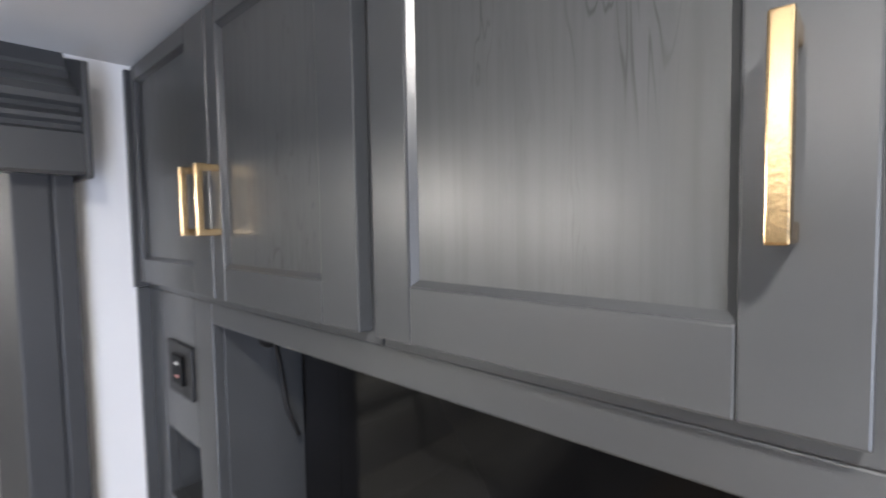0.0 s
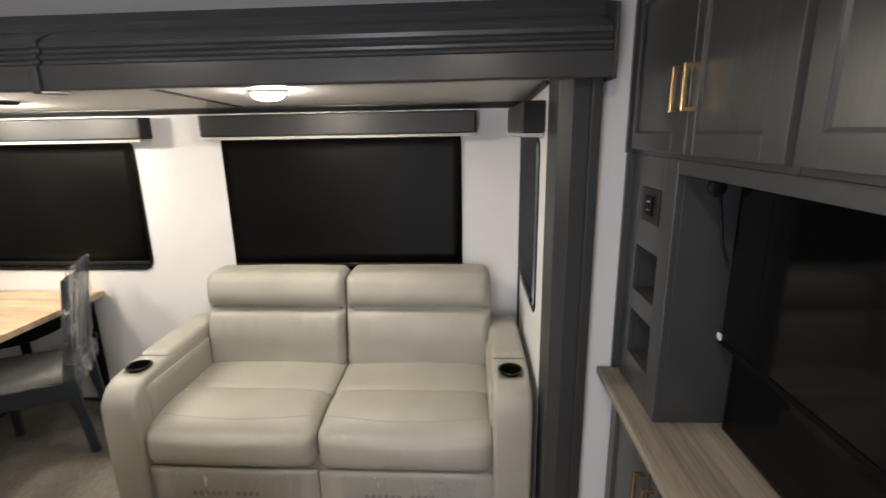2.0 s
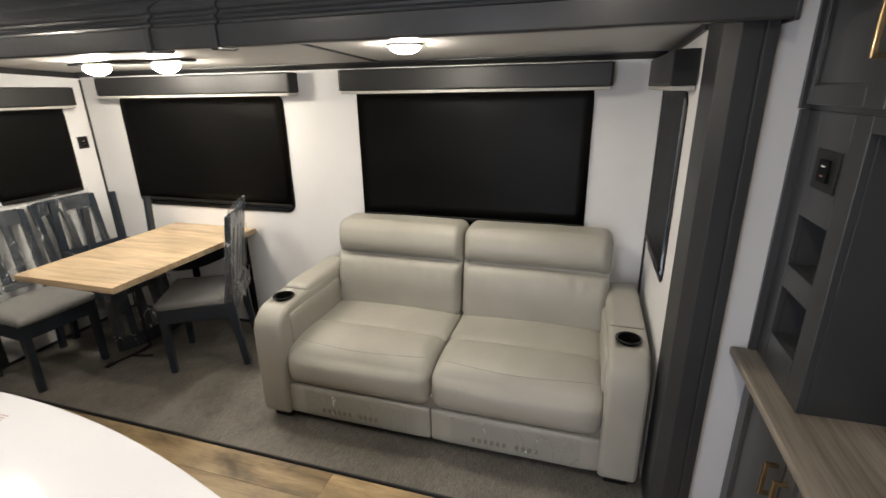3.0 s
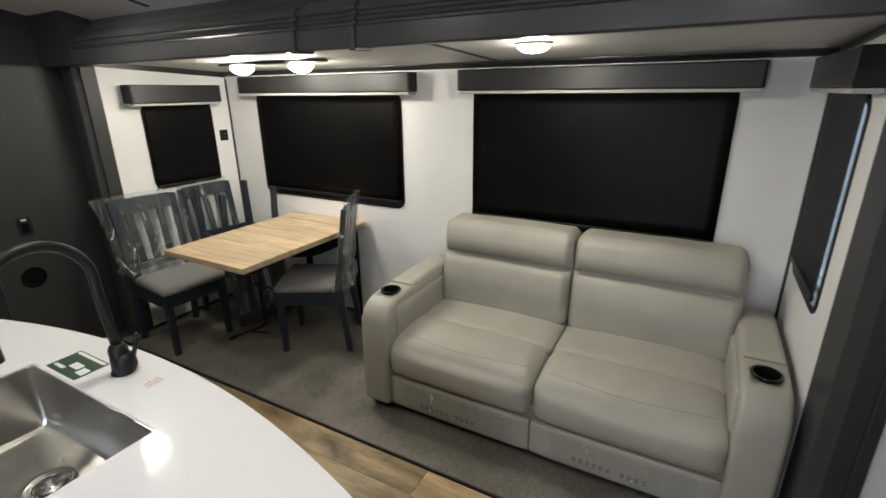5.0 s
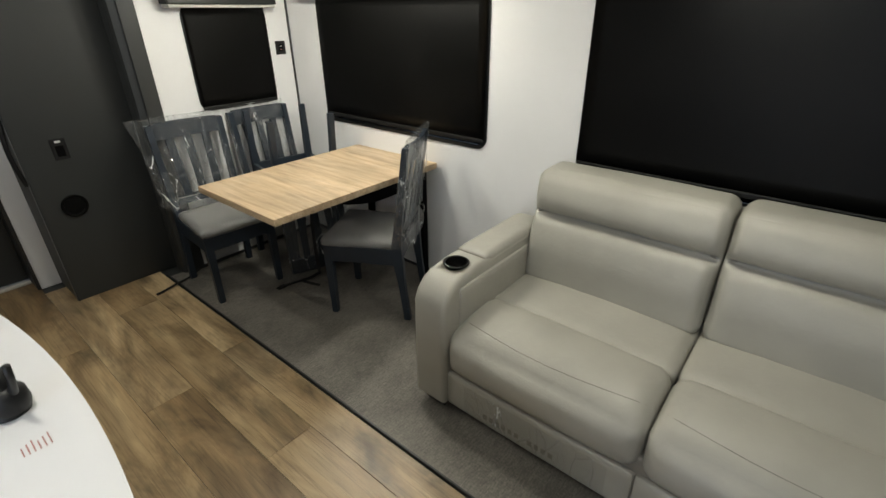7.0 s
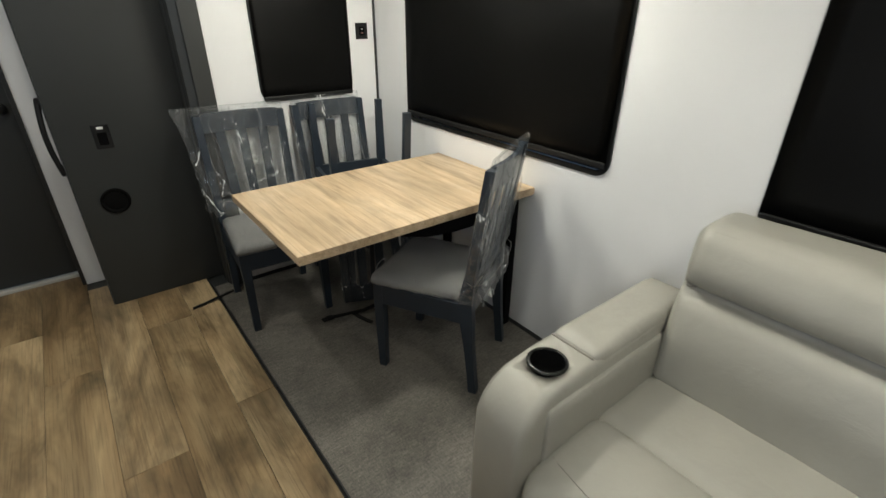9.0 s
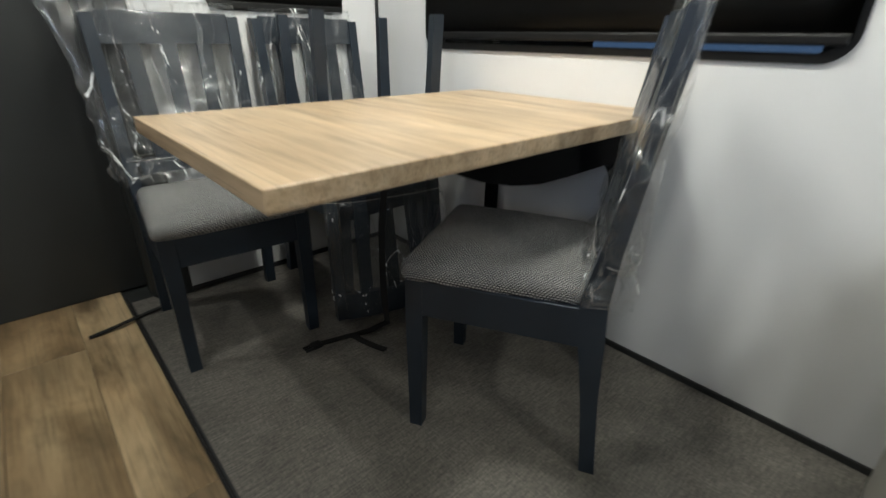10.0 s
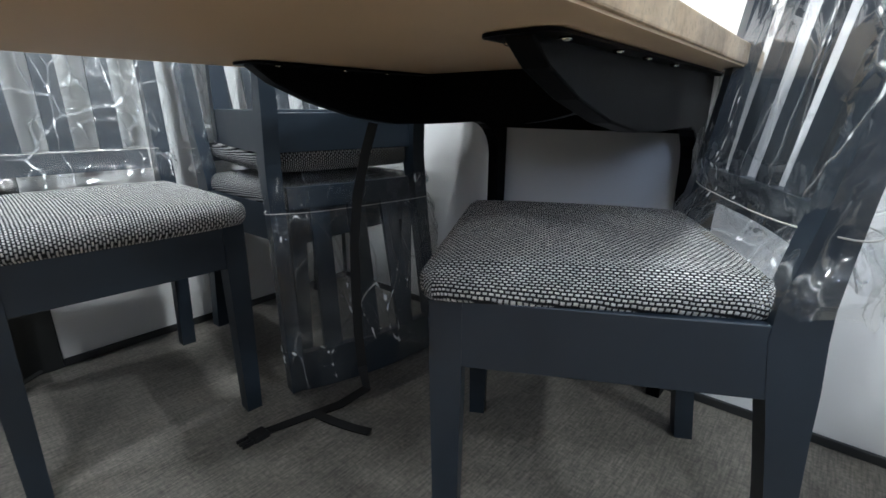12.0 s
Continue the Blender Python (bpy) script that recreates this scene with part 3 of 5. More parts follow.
# ---------------------------------------------------------------- windows and roller blinds
def window(name, axis, wall, hole, label, sign):
    """A framed dark pane set into a wall opening; sign points into the room along the axis."""
    u0, u1, z0, z1 = hole
    root = thing(name, (wall, (u0 + u1) / 2, z0) if axis == "x" else ((u0 + u1) / 2, wall, z0), label, "window", "", "structure")
    d0, d1 = wall - sign * 0.045, wall + sign * 0.006

    def ring(o, i, a, b):
        bm = bmesh.new()
        po, pi = rounded_rect(u0 - o, u1 + o, z0 - o, z1 + o, 0.055 + o, 6), rounded_rect(u0 + i, u1 - i, z0 + i, z1 - i, 0.045, 6)

        def put(p, d):
            return bm.verts.new((d, *p) if axis == "x" else (p[0], d, p[1]))
        for d in (a, b):
            o_, i_ = [put(p, d) for p in po], [put(p, d) for p in pi]
            for k in range(len(po)):
                j = (k + 1) % len(po)
                bm.faces.new((o_[k], o_[j], i_[j], i_[k]))
        for pts in (po, pi):
            for k in range(len(pts)):
                j = (k + 1) % len(pts)
                bm.faces.new((put(pts[k], a), put(pts[j], a), put(pts[j], b), put(pts[k], b)))
        bmesh.ops.remove_doubles(bm, verts=bm.verts, dist=1e-5)
        return bm
    part("window_frame", ring(0.008, 0.014, wall + sign * 0.001, d1), BLACK, root, "black rounded window frame", at_world=True)
    part("pane", prism(rounded_rect(u0 + 0.003, u1 - 0.003, z0 + 0.003, z1 - 0.003, 0.05), axis, d0, d0 + sign * 0.006), GLASSBLACK, root, "dark tinted glass", at_world=True)


def blind(axis, wall, sign, u0, u1, zb, s0, s1, ztop, zval, label, off=0.012, depth=0.1):
    """A roller blind: boxed valance with a pale bottom strip, drawn shade, hem bar."""
    root = thing("roller_blind", (wall, (u0 + u1) / 2, zval) if axis == "x" else ((u0 + u1) / 2, wall, zval), label, "blind", "window blinds")

    def b3(ulo, uhi, dlo, dhi, zlo, zhi, bev):
        a, c = wall + sign * dlo, wall + sign * dhi
        lo, hi = min(a, c), max(a, c)
        return box((lo, ulo, zlo), (hi, uhi, zhi), bev) if axis == "x" else box((ulo, lo, zlo), (uhi, hi, zhi), bev)
    part("valance", b3(u0, u1, 0.0, depth, zval, ztop, 0.008), VALANCE, root, at_world=True)
    part("bottom_strip", b3(u0 + 0.004, u1 - 0.004, 0.004, depth - 0.004, zval - 0.017, zval - 0.001, 0.003), PALE, root, "pale strip under the valance", at_world=True)
    part("end_cap", b3(u0 - 0.004, u0 - 0.0005, 0.002, depth - 0.002, zval + 0.002, ztop - 0.002, 0.0), BLACK, root, at_world=True)
    part("end_cap", b3(u1 + 0.0005, u1 + 0.004, 0.002, depth - 0.002, zval + 0.002, ztop - 0.002, 0.0), BLACK, root, at_world=True)
    # the cloth hangs with faint waves
    bm, n, rows = bmesh.new(), 24, 10
    grid = []
    for j in range(rows + 1):
        z = zb + (zval - 0.005 - zb) * j / rows
        line = []
        for i in range(n + 1):
            u = s0 + (s1 - s0) * i / n
            d = off + 0.0022 * noise.noise((u * 2.2 + wall, z * 1.3, sign)) + 0.002 * math.sin(3.1 * u + 2 * z)
            line.append(bm.verts.new((wall + sign * d, u, z) if axis == "x" else (u, wall + sign * d, z)))
        grid.append(line)
    for j in range(rows):
        for i in range(n):
            bm.faces.new((grid[j][i], grid[j][i + 1], grid[j + 1][i + 1], grid[j + 1][i]))
    bmesh.ops.solidify(bm, geom=bm.faces[:], thickness=0.001)
    part("shade", bm, SHADE, root, "black drawn roller shade", smooth=True, at_world=True)
    part("hem_bar", b3(s0 + 0.002, s1 - 0.002, off - 0.005, off + 0.008, zb - 0.012, zb + 0.012, 0.005), BLACK, root, "black hem bar", at_world=True)


window("window_1", "x", XW, W1, "wide rounded window behind the dining table", 1)
window("window_2", "x", XW, W2, "wide rounded window behind the sofa", 1)
window("window_3", "y", YS, W0, "narrow rounded window beside the dining chairs", 1)
window("window_4", "y", YN, W3, "narrow rounded window beside the sofa", -1)
clear, cnt, cb = base("clear pane", 0.02)
cb.inputs["Transmission Weight"].default_value = 1.0
for name in ("window_1", "window_4"):
    for ob in bpy.data.objects[name].children:
        if ob.name.startswith("pane"):
            ob.data.materials[0] = clear
            ob.visible_shadow = False
setting("backdrop", box((XW - 0.125, -2.81, 0.897), (XW - 0.12, -2.22, 1.02)), DIMSKY, "pale daylight outside the dining window", "backdrop")
# added black sheet: only the low blue strip glows under the blind
setting("backdrop", box((XW - 0.135, W1[0] - 0.1, 0.8), (XW - 0.13, W1[1] + 0.1, 1.75)), DEEP, "black sheet added to block sky outside the dining window", "backdrop")
setting("backdrop", box((W3[0] - 0.1, YN + 0.12, 0.8), (W3[1] + 0.1, YN + 0.125, 1.72)), SKYGLOW, "pale daylight outside the narrow window", "backdrop")
blind("x", XW, 1, -3.545, -2.02, 0.945, -3.465, -2.15, 1.785, 1.668, "black roller blind with dark grey valance over the dining window")
blind("x", XW, 1, -1.68, -0.195, 0.93, -1.62, -0.275, 1.787, 1.672, "black roller blind with dark grey valance above the sofa")
blind("y", YS, 1, -2.05, -1.385, 1.03, -2.01, -1.487, 1.73, 1.61, "narrow black roller blind beside the dining chairs")
blind("y", YN, -1, -2.165, -1.43, 0.93, -2.10, -1.578, 1.79, 1.67, "narrow black roller blind on the end wall by the sofa", depth=0.085)


def switch_plate(loc, axis, w, h, label, name="wall_switch"):
    """A black wall plate with a rocker and two small lights."""
    root = thing(name, loc, label, "switch")
    s = {"y+": 1, "y-": -1}[axis]
    part("plate", box((-w / 2, min(0, s * 0.006), -h / 2), (w / 2, max(0, s * 0.006), h / 2), 0.0025), BLACK, root)
    part("rocker", box((-w * 0.22, min(s * 0.006, s * 0.011), -h * 0.28), (w * 0.22, max(s * 0.006, s * 0.011), h * 0.28), 0.002), BLACKMETAL, root)
    for dz in (-0.12, 0.12):
        part("rocker_mark", box((-w * 0.08, min(s * 0.011, s * 0.0116), dz * h - 0.002), (w * 0.08, max(s * 0.011, s * 0.0116), dz * h + 0.002)), REDINK if dz < 0 else PAPER, root)
    return root


switch_plate((-2.10, YS, 1.35), "y+", 0.075, 0.085, "small black switch plate on the white end wall")

# ---------------------------------------------------------------- south panel, hall door
panel = thing("closet_panel", (-0.88, YP, -0.01), "tall charcoal laminate closet panel with outlet and speaker", "panel")
part("panel_body", box((-1.2, -4.355, -0.008), (-0.56, YP, 2.19), 0.003), CHARCOAL, panel, at_world=True)
part("edge_trim", box((-0.5595, -4.03, -0.006), (-0.5555, YP + 0.001, 2.18), 0.0), SLATE, panel, at_world=True)
handle = thing("pull_handle", (-0.555, -4.02, 0.74), "black curved pull handle on the closet edge", "handle")
part("grip", tube([(-0.549 + 0.018 * math.sin(math.pi * i / 12), -4.02, 0.74 + 0.35 * i / 12) for i in range(13)], 0.012), BLACK, handle, smooth=True, at_world=True)
for z in (0.745, 1.085):
    part("mount", box((-0.555, -4.032, z - 0.012), (-0.540, -4.008, z + 0.012), 0.003), BLACK, handle, at_world=True)
outlet = thing("wall_outlet", (-0.745, YP, 0.9), "black outlet plate with a small white port", "outlet")
part("plate", box((-0.036, 0, -0.058), (0.036, 0.006, 0.058), 0.003), BLACK, outlet)
part("port", box((-0.012, 0.006, 0.036), (0.014, 0.009, 0.048), 0.001), PAPER, outlet, "small white usb port")
part("socket", box((-0.02, 0.006, -0.04), (0.02, 0.008, 0.02), 0.001), BLACKMETAL, outlet)
spk = thing("speaker_grille", (-0.715, YP, 0.575), "round black speaker vent in the panel", "speaker")
ring = lathe([(0.062, 0.0), (0.066, 0.004), (0.066, 0.008), (0.058, 0.011), (0.052, 0.006), (0.05, 0.0)], (0, 0, 0), 32, closed=True)
bmesh.ops.rotate(ring, verts=ring.verts, cent=(0, 0, 0), matrix=Matrix.Rotation(radians(-90), 3, "X"))
part("ring", ring, DEEP, spk, smooth=True)
cone = lathe([(0.05, 0.001), (0.03, 0.003), (0.012, 0.005), (0.002, 0.006)], (0, 0, 0), 28)
bmesh.ops.rotate(cone, verts=cone.verts, cent=(0, 0, 0), matrix=Matrix.Rotation(radians(-90), 3, "X"))
part("cone", cone, DEEP, spk, smooth=True)

door = thing("door_1", (0.0, YD, 0.0), "closed charcoal hall door with black knob", "door", "", "structure")
part("leaf", box((-0.43, YD - 0.035, 0.02), (0.43, YD, 1.98), 0.003), CHARCOAL, door, at_world=True)
part("jamb", box((-0.452, YD - 0.05, -0.008), (-0.433, -4.352, 2.0), 0.002), SEAM, door, at_world=True)
part("jamb", box((0.433, YD - 0.05, -0.008), (0.452, -4.352, 2.0), 0.002), SEAM, door, at_world=True)
# pale strip coloured to imitate light showing under the door
part("threshold", box((-0.43, YD - 0.04, -0.008), (0.43, YD + 0.03, 0.012), 0.003), PALE, door, "pale strip imitating the light gap under the door", at_world=True)
knob = lathe([(0.012, 0), (0.012, 0.03), (0.026, 0.036), (0.03, 0.05), (0.024, 0.062), (0.004, 0.066)], (0, 0, 0), 20)
bmesh.ops.rotate(knob, verts=knob.verts, cent=(0, 0, 0), matrix=Matrix.Rotation(radians(-90), 3, "X"))
bmesh.ops.translate(knob, verts=knob.verts, vec=(-0.375, YD, 1.0))
part("knob", knob, BLACK, door, smooth=True, at_world=True)

# ---------------------------------------------------------------- media wall: upper cabinets, tv niche, shelf, base
YF = 0.32                                   # face frame plane; doors stand proud of it


def bar_pull(parent, x, z0, z1, y, name="handle"):
    """A square brass pull bent from one bar."""
    w, d = 0.0055, 0.03
    pts = [(y - d - w, z0), (y, z0), (y, z0 + 2 * w), (y - d + w, z0 + 2 * w), (y - d + w, z1 - 2 * w), (y, z1 - 2 * w), (y, z1), (y - d - w, z1)]
    return part(name, prism(pts, "x", x - w, x + w, 0.0015, 2), GOLD, parent, "brushed brass bar pull", at_world=True)


def shaker_door(parent, x0, x1, z0, z1, px0, px1, pz0, pz1, y0, y1, hx=None, hz=(1.717, 1.826)):
    """Stiles and rails round a recessed grained panel; y0 is the front."""
    d = part("door", box((px0 - 0.004, y0 + 0.009, pz0 - 0.004), (px1 + 0.004, y1 - 0.002, pz1 + 0.004)), GRAINED, parent, "grained stained door panel", at_world=True)
    for name, lo, hi in (("stile", (x0, y0, z0), (px0, y1, z1)), ("stile", (px1, y0, z0), (x1, y1, z1)), ("rail", (px0, y0 + 0.0004, z0), (px1, y1, pz0)), ("rail", (px0, y0 + 0.0004, pz1), (px1, y1, z1))):
        part(name, box(lo, hi, 0.002, 2), SLATE, d, at_world=True)
    t = 0.006
    for poly, ax, a, b in (([(px0, y0 + 0.009), (px0 + t, y0 + 0.009), (px0, y0 + 0.003)], "z", pz0, pz1), ([(px1, y0 + 0.009), (px1 - t, y0 + 0.009), (px1, y0 + 0.003)], "z", pz0, pz1)):
        part("bead", prism(poly, ax, a, b), SLATE, d, at_world=True)
    for poly in ([(y0 + 0.009, pz0), (y0 + 0.009, pz0 + t), (y0 + 0.003, pz0)], [(y0 + 0.009, pz1), (y0 + 0.009, pz1 - t), (y0 + 0.003, pz1)]):
        part("bead", prism(poly, "x", px0, px1), SLATE, d, at_world=True)
    if hx is not None:
        bar_pull(d, hx, *hz, y0)
    return d


cab1 = thing("wall_cabinet", (-0.79, YF, 1.60), "slate stained overhead cabinet with two shaker doors", "cabinet", "overhead cabinets")
part("carcass", box((-1.199, YF, 1.60), (-0.384, 0.62, 2.075), 0.001), SLATE, cab1, at_world=True)
shaker_door(cab1, -1.17, -0.778, 1.615, 2.072, -1.15, -0.862, 1.665, 2.04, YF - 0.02, YF - 0.0005, -0.806)
shaker_door(cab1, -0.772, -0.399, 1.615, 2.072, -0.735, -0.468, 1.667, 2.035, YF - 0.02, YF - 0.0005, -0.742)
cab2 = thing("wall_cabinet", (-0.18, YF, 1.60), "slate stained overhead cabinet with one shaker door", "cabinet", "overhead cabinets")
part("carcass", box((-0.381, YF, 1.60), (0.02, 0.62, 2.15), 0.001), SLATE, cab2, at_world=True)
shaker_door(cab2, -0.373, 0.003, 1.615, 2.14, -0.321, -0.055, 1.671, 2.085, YF - 0.02, YF - 0.0005, -0.033)
cab3 = thing("wall_cabinet", (0.23, YF, 1.60), "slate stained overhead cabinet with a shaker door", "cabinet", "overhead cabinets")
part("carcass", box((0.023, YF, 1.60), (0.44, 0.62, 2.15), 0.001), SLATE, cab3, at_world=True)
shaker_door(cab3, 0.033, 0.43, 1.615, 2.14, 0.09, 0.37, 1.672, 2.085, YF - 0.02, YF - 0.0005, 0.06)

media = thing("media_cabinet", (-0.4, YF, -0.01), "slate grey media wall cabinet with tv niche and cubbies", "cabinet")
NX0, NX1, NZ0, NZ1, CX0, CX1 = -0.845, 0.36, 0.812, 1.562, -1.108, -0.925
bm = bmesh.new()
for lo, hi in (((-1.195, YF, 0.812), (CX0, YF + 0.02, 1.5995)), ((CX1, YF, 0.812), (NX0, YF + 0.02, 1.5995)), ((CX0, YF + 0.0003, 1.31), (CX1, YF + 0.02, 1.5995)),
               ((CX0, YF + 0.0003, 1.086), (CX1, YF + 0.02, 1.157)), ((CX0, YF + 0.0003, 0.812), (CX1, YF + 0.02, 0.926)), ((NX0, YF + 0.0003, NZ1), (NX1, YF + 0.02, 1.5995)), ((NX1, YF, 0.812), (0.44, YF + 0.02, 1.5995))):
    box(lo, hi, 0.002, 2, bm)
part("face_frame", bm, SLATE, media, at_world=True)
for z0, z1 in ((1.157, 1.31), (0.926, 1.086)):
    bm = bmesh.new()
    box((CX0 - 0.012, YF + 0.02, z0 - 0.012), (CX0, YF + 0.17, z1 + 0.012), bm=bm), box((CX1, YF + 0.02, z0 - 0.012), (CX1 + 0.012, YF + 0.17, z1 + 0.012), bm=bm)
    box((CX0, YF + 0.02, z0 - 0.012), (CX1, YF + 0.17, z0), bm=bm), box((CX0, YF + 0.02, z1), (CX1, YF + 0.17, z1 + 0.012), bm=bm), box((CX0, YF + 0.158, z0), (CX1, YF + 0.17, z1), bm=bm)
    part("cubby", bm, SLATE, media, at_world=True)
part("niche_side", box((NX0 - 0.014, YF + 0.02, NZ0), (NX0, 0.56, 1.59), 0.001), SLATE, media, at_world=True)
part("niche_side", box((NX1, YF + 0.02, NZ0), (NX1 + 0.014, 0.56, 1.59), 0.001), SLATE, media, at_world=True)
# niche shade is put into this near-black back
part("niche_back", box((NX0, 0.54, NZ0), (NX1, 0.56, 1.59)), DEEP, media, "niche back coloured black for its shade", at_world=True)
part("niche_top", box((NX0, YF + 0.02, NZ1 + 0.002), (NX1, 0.54, NZ1 + 0.02)), SLATE, media, at_world=True)
part("base_body", box((-1.195, YF, -0.008), (0.44, 0.86, 0.783), 0.002), SLATE, media, at_world=True)
shaker_door(media, -1.16, -0.78, 0.07, 0.76, -1.10, -0.84, 0.13, 0.70, YF - 0.02, YF - 0.0005, -0.81, (0.55, 0.66))
shaker_door(media, -0.77, -0.38, 0.07, 0.76, -0.71, -0.44, 0.13, 0.70, YF - 0.02, YF - 0.0005, -0.74, (0.55, 0.66))
counter = thing("media_shelf", (-0.4, 0.4, 0.785), "grey washed oak shelf below the television niche", "shelf")
part("board", box((-1.197, 0.245, 0.784), (0.44, 0.56, 0.811), 0.004), GREYOAK, counter, at_world=True)
part("scribe", box((-1.199, 0.297, NZ0), (-1.184, YF + 0.001, 1.5995), 0.001), SLATE, media, at_world=True)
part("scribe", box((-1.199, 0.292, 1.602), (-1.184, YF - 0.0003, 2.07), 0.001), SLATE, cab1, at_world=True)
switch_plate((-1.0, YF, 1.452), "y-", 0.13, 0.105, "black control plate with a red lit switch", "control_plate")
tv = thing("television", (-0.4, 0.47, 1.1), "black flat television mounted in the niche", "television")
part("housing", box((-0.80, 0.462, 1.10), (0.12, 0.505, 1.545), 0.006), BLACK, tv, at_world=True)
part("screen", box((-0.79, 0.459, 1.118), (0.11, 0.4625, 1.537)), GLASSBLACK, tv, "glossy black screen", at_world=True)
part("bezel", box((-0.80, 0.456, 1.098), (0.12, 0.4625, 1.115), 0.002), BLACKMETAL, tv, at_world=True)
part("tag", box((-0.80, 0.452, 1.112), (-0.782, 0.456, 1.13)), PAPER, tv, "small white corner tag", at_world=True)
part("mount", box((-0.45, 0.505, 1.22), (-0.2, 0.54, 1.42), 0.004), BLACKMETAL, tv, at_world=True)
fire = thing("electric_fireplace", (-0.3, 0.5, 0.815), "dark glass fireplace front below the television", "fireplace")
part("glass", box((-0.80, 0.505, 0.83), (0.33, 0.51, 1.09)), GLASSBLACK, fire, at_world=True)
part("frame", box((-0.82, 0.511, 0.813), (0.35, 0.539, 1.1), 0.003), BLACK, fire, at_world=True)
cable = thing("tv_cable", (-0.8, 0.4, 1.5), "thin black cable hanging in the niche", "cable")
part("cord", tube([(-0.835, 0.43, 1.52), (-0.828, 0.435, 1.46), (-0.815, 0.44, 1.38), (-0.80, 0.455, 1.33)], 0.004, 8), BLACK, cable, smooth=True, at_world=True)
grom = lathe([(0.024, 0), (0.026, 0.004), (0.02, 0.008), (0.004, 0.008)], (0, 0, 0), 20)
bmesh.ops.rotate(grom, verts=grom.verts, cent=(0, 0, 0), matrix=Matrix.Rotation(radians(90), 3, "Y"))
bmesh.ops.translate(grom, verts=grom.verts, vec=(NX0, 0.425, 1.525))
part("grommet", grom, BLACK, cable, smooth=True, at_world=True)

# ---------------------------------------------------------------- ceiling lamps
def dome_lamp(x, y, z, r, material, label):
    root = thing("ceiling_lamp", (x, y, z), label, "lamp", "dome lamps")
    part("base_ring", lathe([(r * 1.12, 0.0), (r * 1.16, -0.006), (r * 1.1, -0.012), (r, -0.012), (r, -0.001)], (0, 0, 0), 32, closed=True), PALE, root, smooth=True)
    part("bowl", lathe([(r, -0.0125)] + [(r * math.cos(a), -0.0125 - 0.03 * math.sin(a)) for a in (0.2, 0.45, 0.7, 0.95, 1.2, 1.45)], (0, 0, 0), 32), material, root, "lit opal glass bowl", smooth=True)
    return root


dome_lamp(-1.53, -1.05, 1.857, 0.066, LAMP, "lit dome lamp on the slide-out ceiling above the sofa")
din = thing("ceiling_lamp", (-1.7, -2.75, 1.845), "black oval double lamp with lit glass bowls over the table", "lamp", "dining lamp")
oval = rounded_rect(-0.05, 0.05, -0.44, 0.44, 0.049, 8)
part("base_plate", prism(oval, "z", -0.01, 0.0, 0.003), BLACK, din)
for dy in (-0.25, 0.25):
    bowl = lathe([(0.05, -0.011), (0.062, -0.016), (0.07, -0.024), (0.066, -0.038), (0.05, -0.054), (0.024, -0.065), (0.004, -0.067)], (0, dy, 0), 28)
    part("bowl", bowl, LAMPDINE, din, "lit glass bowl", smooth=True)


def puck(x, y, label):
    z = ceil_z(x) - 0.004
    root = thing("ceiling_lamp", (x, y, z), label, "lamp", "recessed ceiling lamps")
    part("rim", lathe([(0.05, 0.0), (0.08, 0.0), (0.08, -0.006), (0.074, -0.012), (0.056, -0.012), (0.05, -0.004)], (0, 0, 0), 32, closed=True), PALE, root, smooth=True)
    part("disc", lathe([(0.049, 0.0), (0.049, -0.008), (0.04, -0.012), (0.002, -0.014)], (0, 0, 0), 28), LED, root, "lit led disc")


# first two inferred from highlight and shadow edge; last two are added unseen fill
for x, y in ((-0.67, -2.95), (-0.1, -1.68), (0.22, -0.22), (0.2, -3.9)):
    puck(x, y, "round recessed white led lamp, inferred or added, in the main ceiling")

from mathutils.bvhtree import BVHTree

# ---------------------------------------------------------------- sofa
SY0, SY1, SF, SB = -1.845, 0.03, -1.285, -2.10     # outer arms, front, rear
SMID, AW = -0.905, 0.165


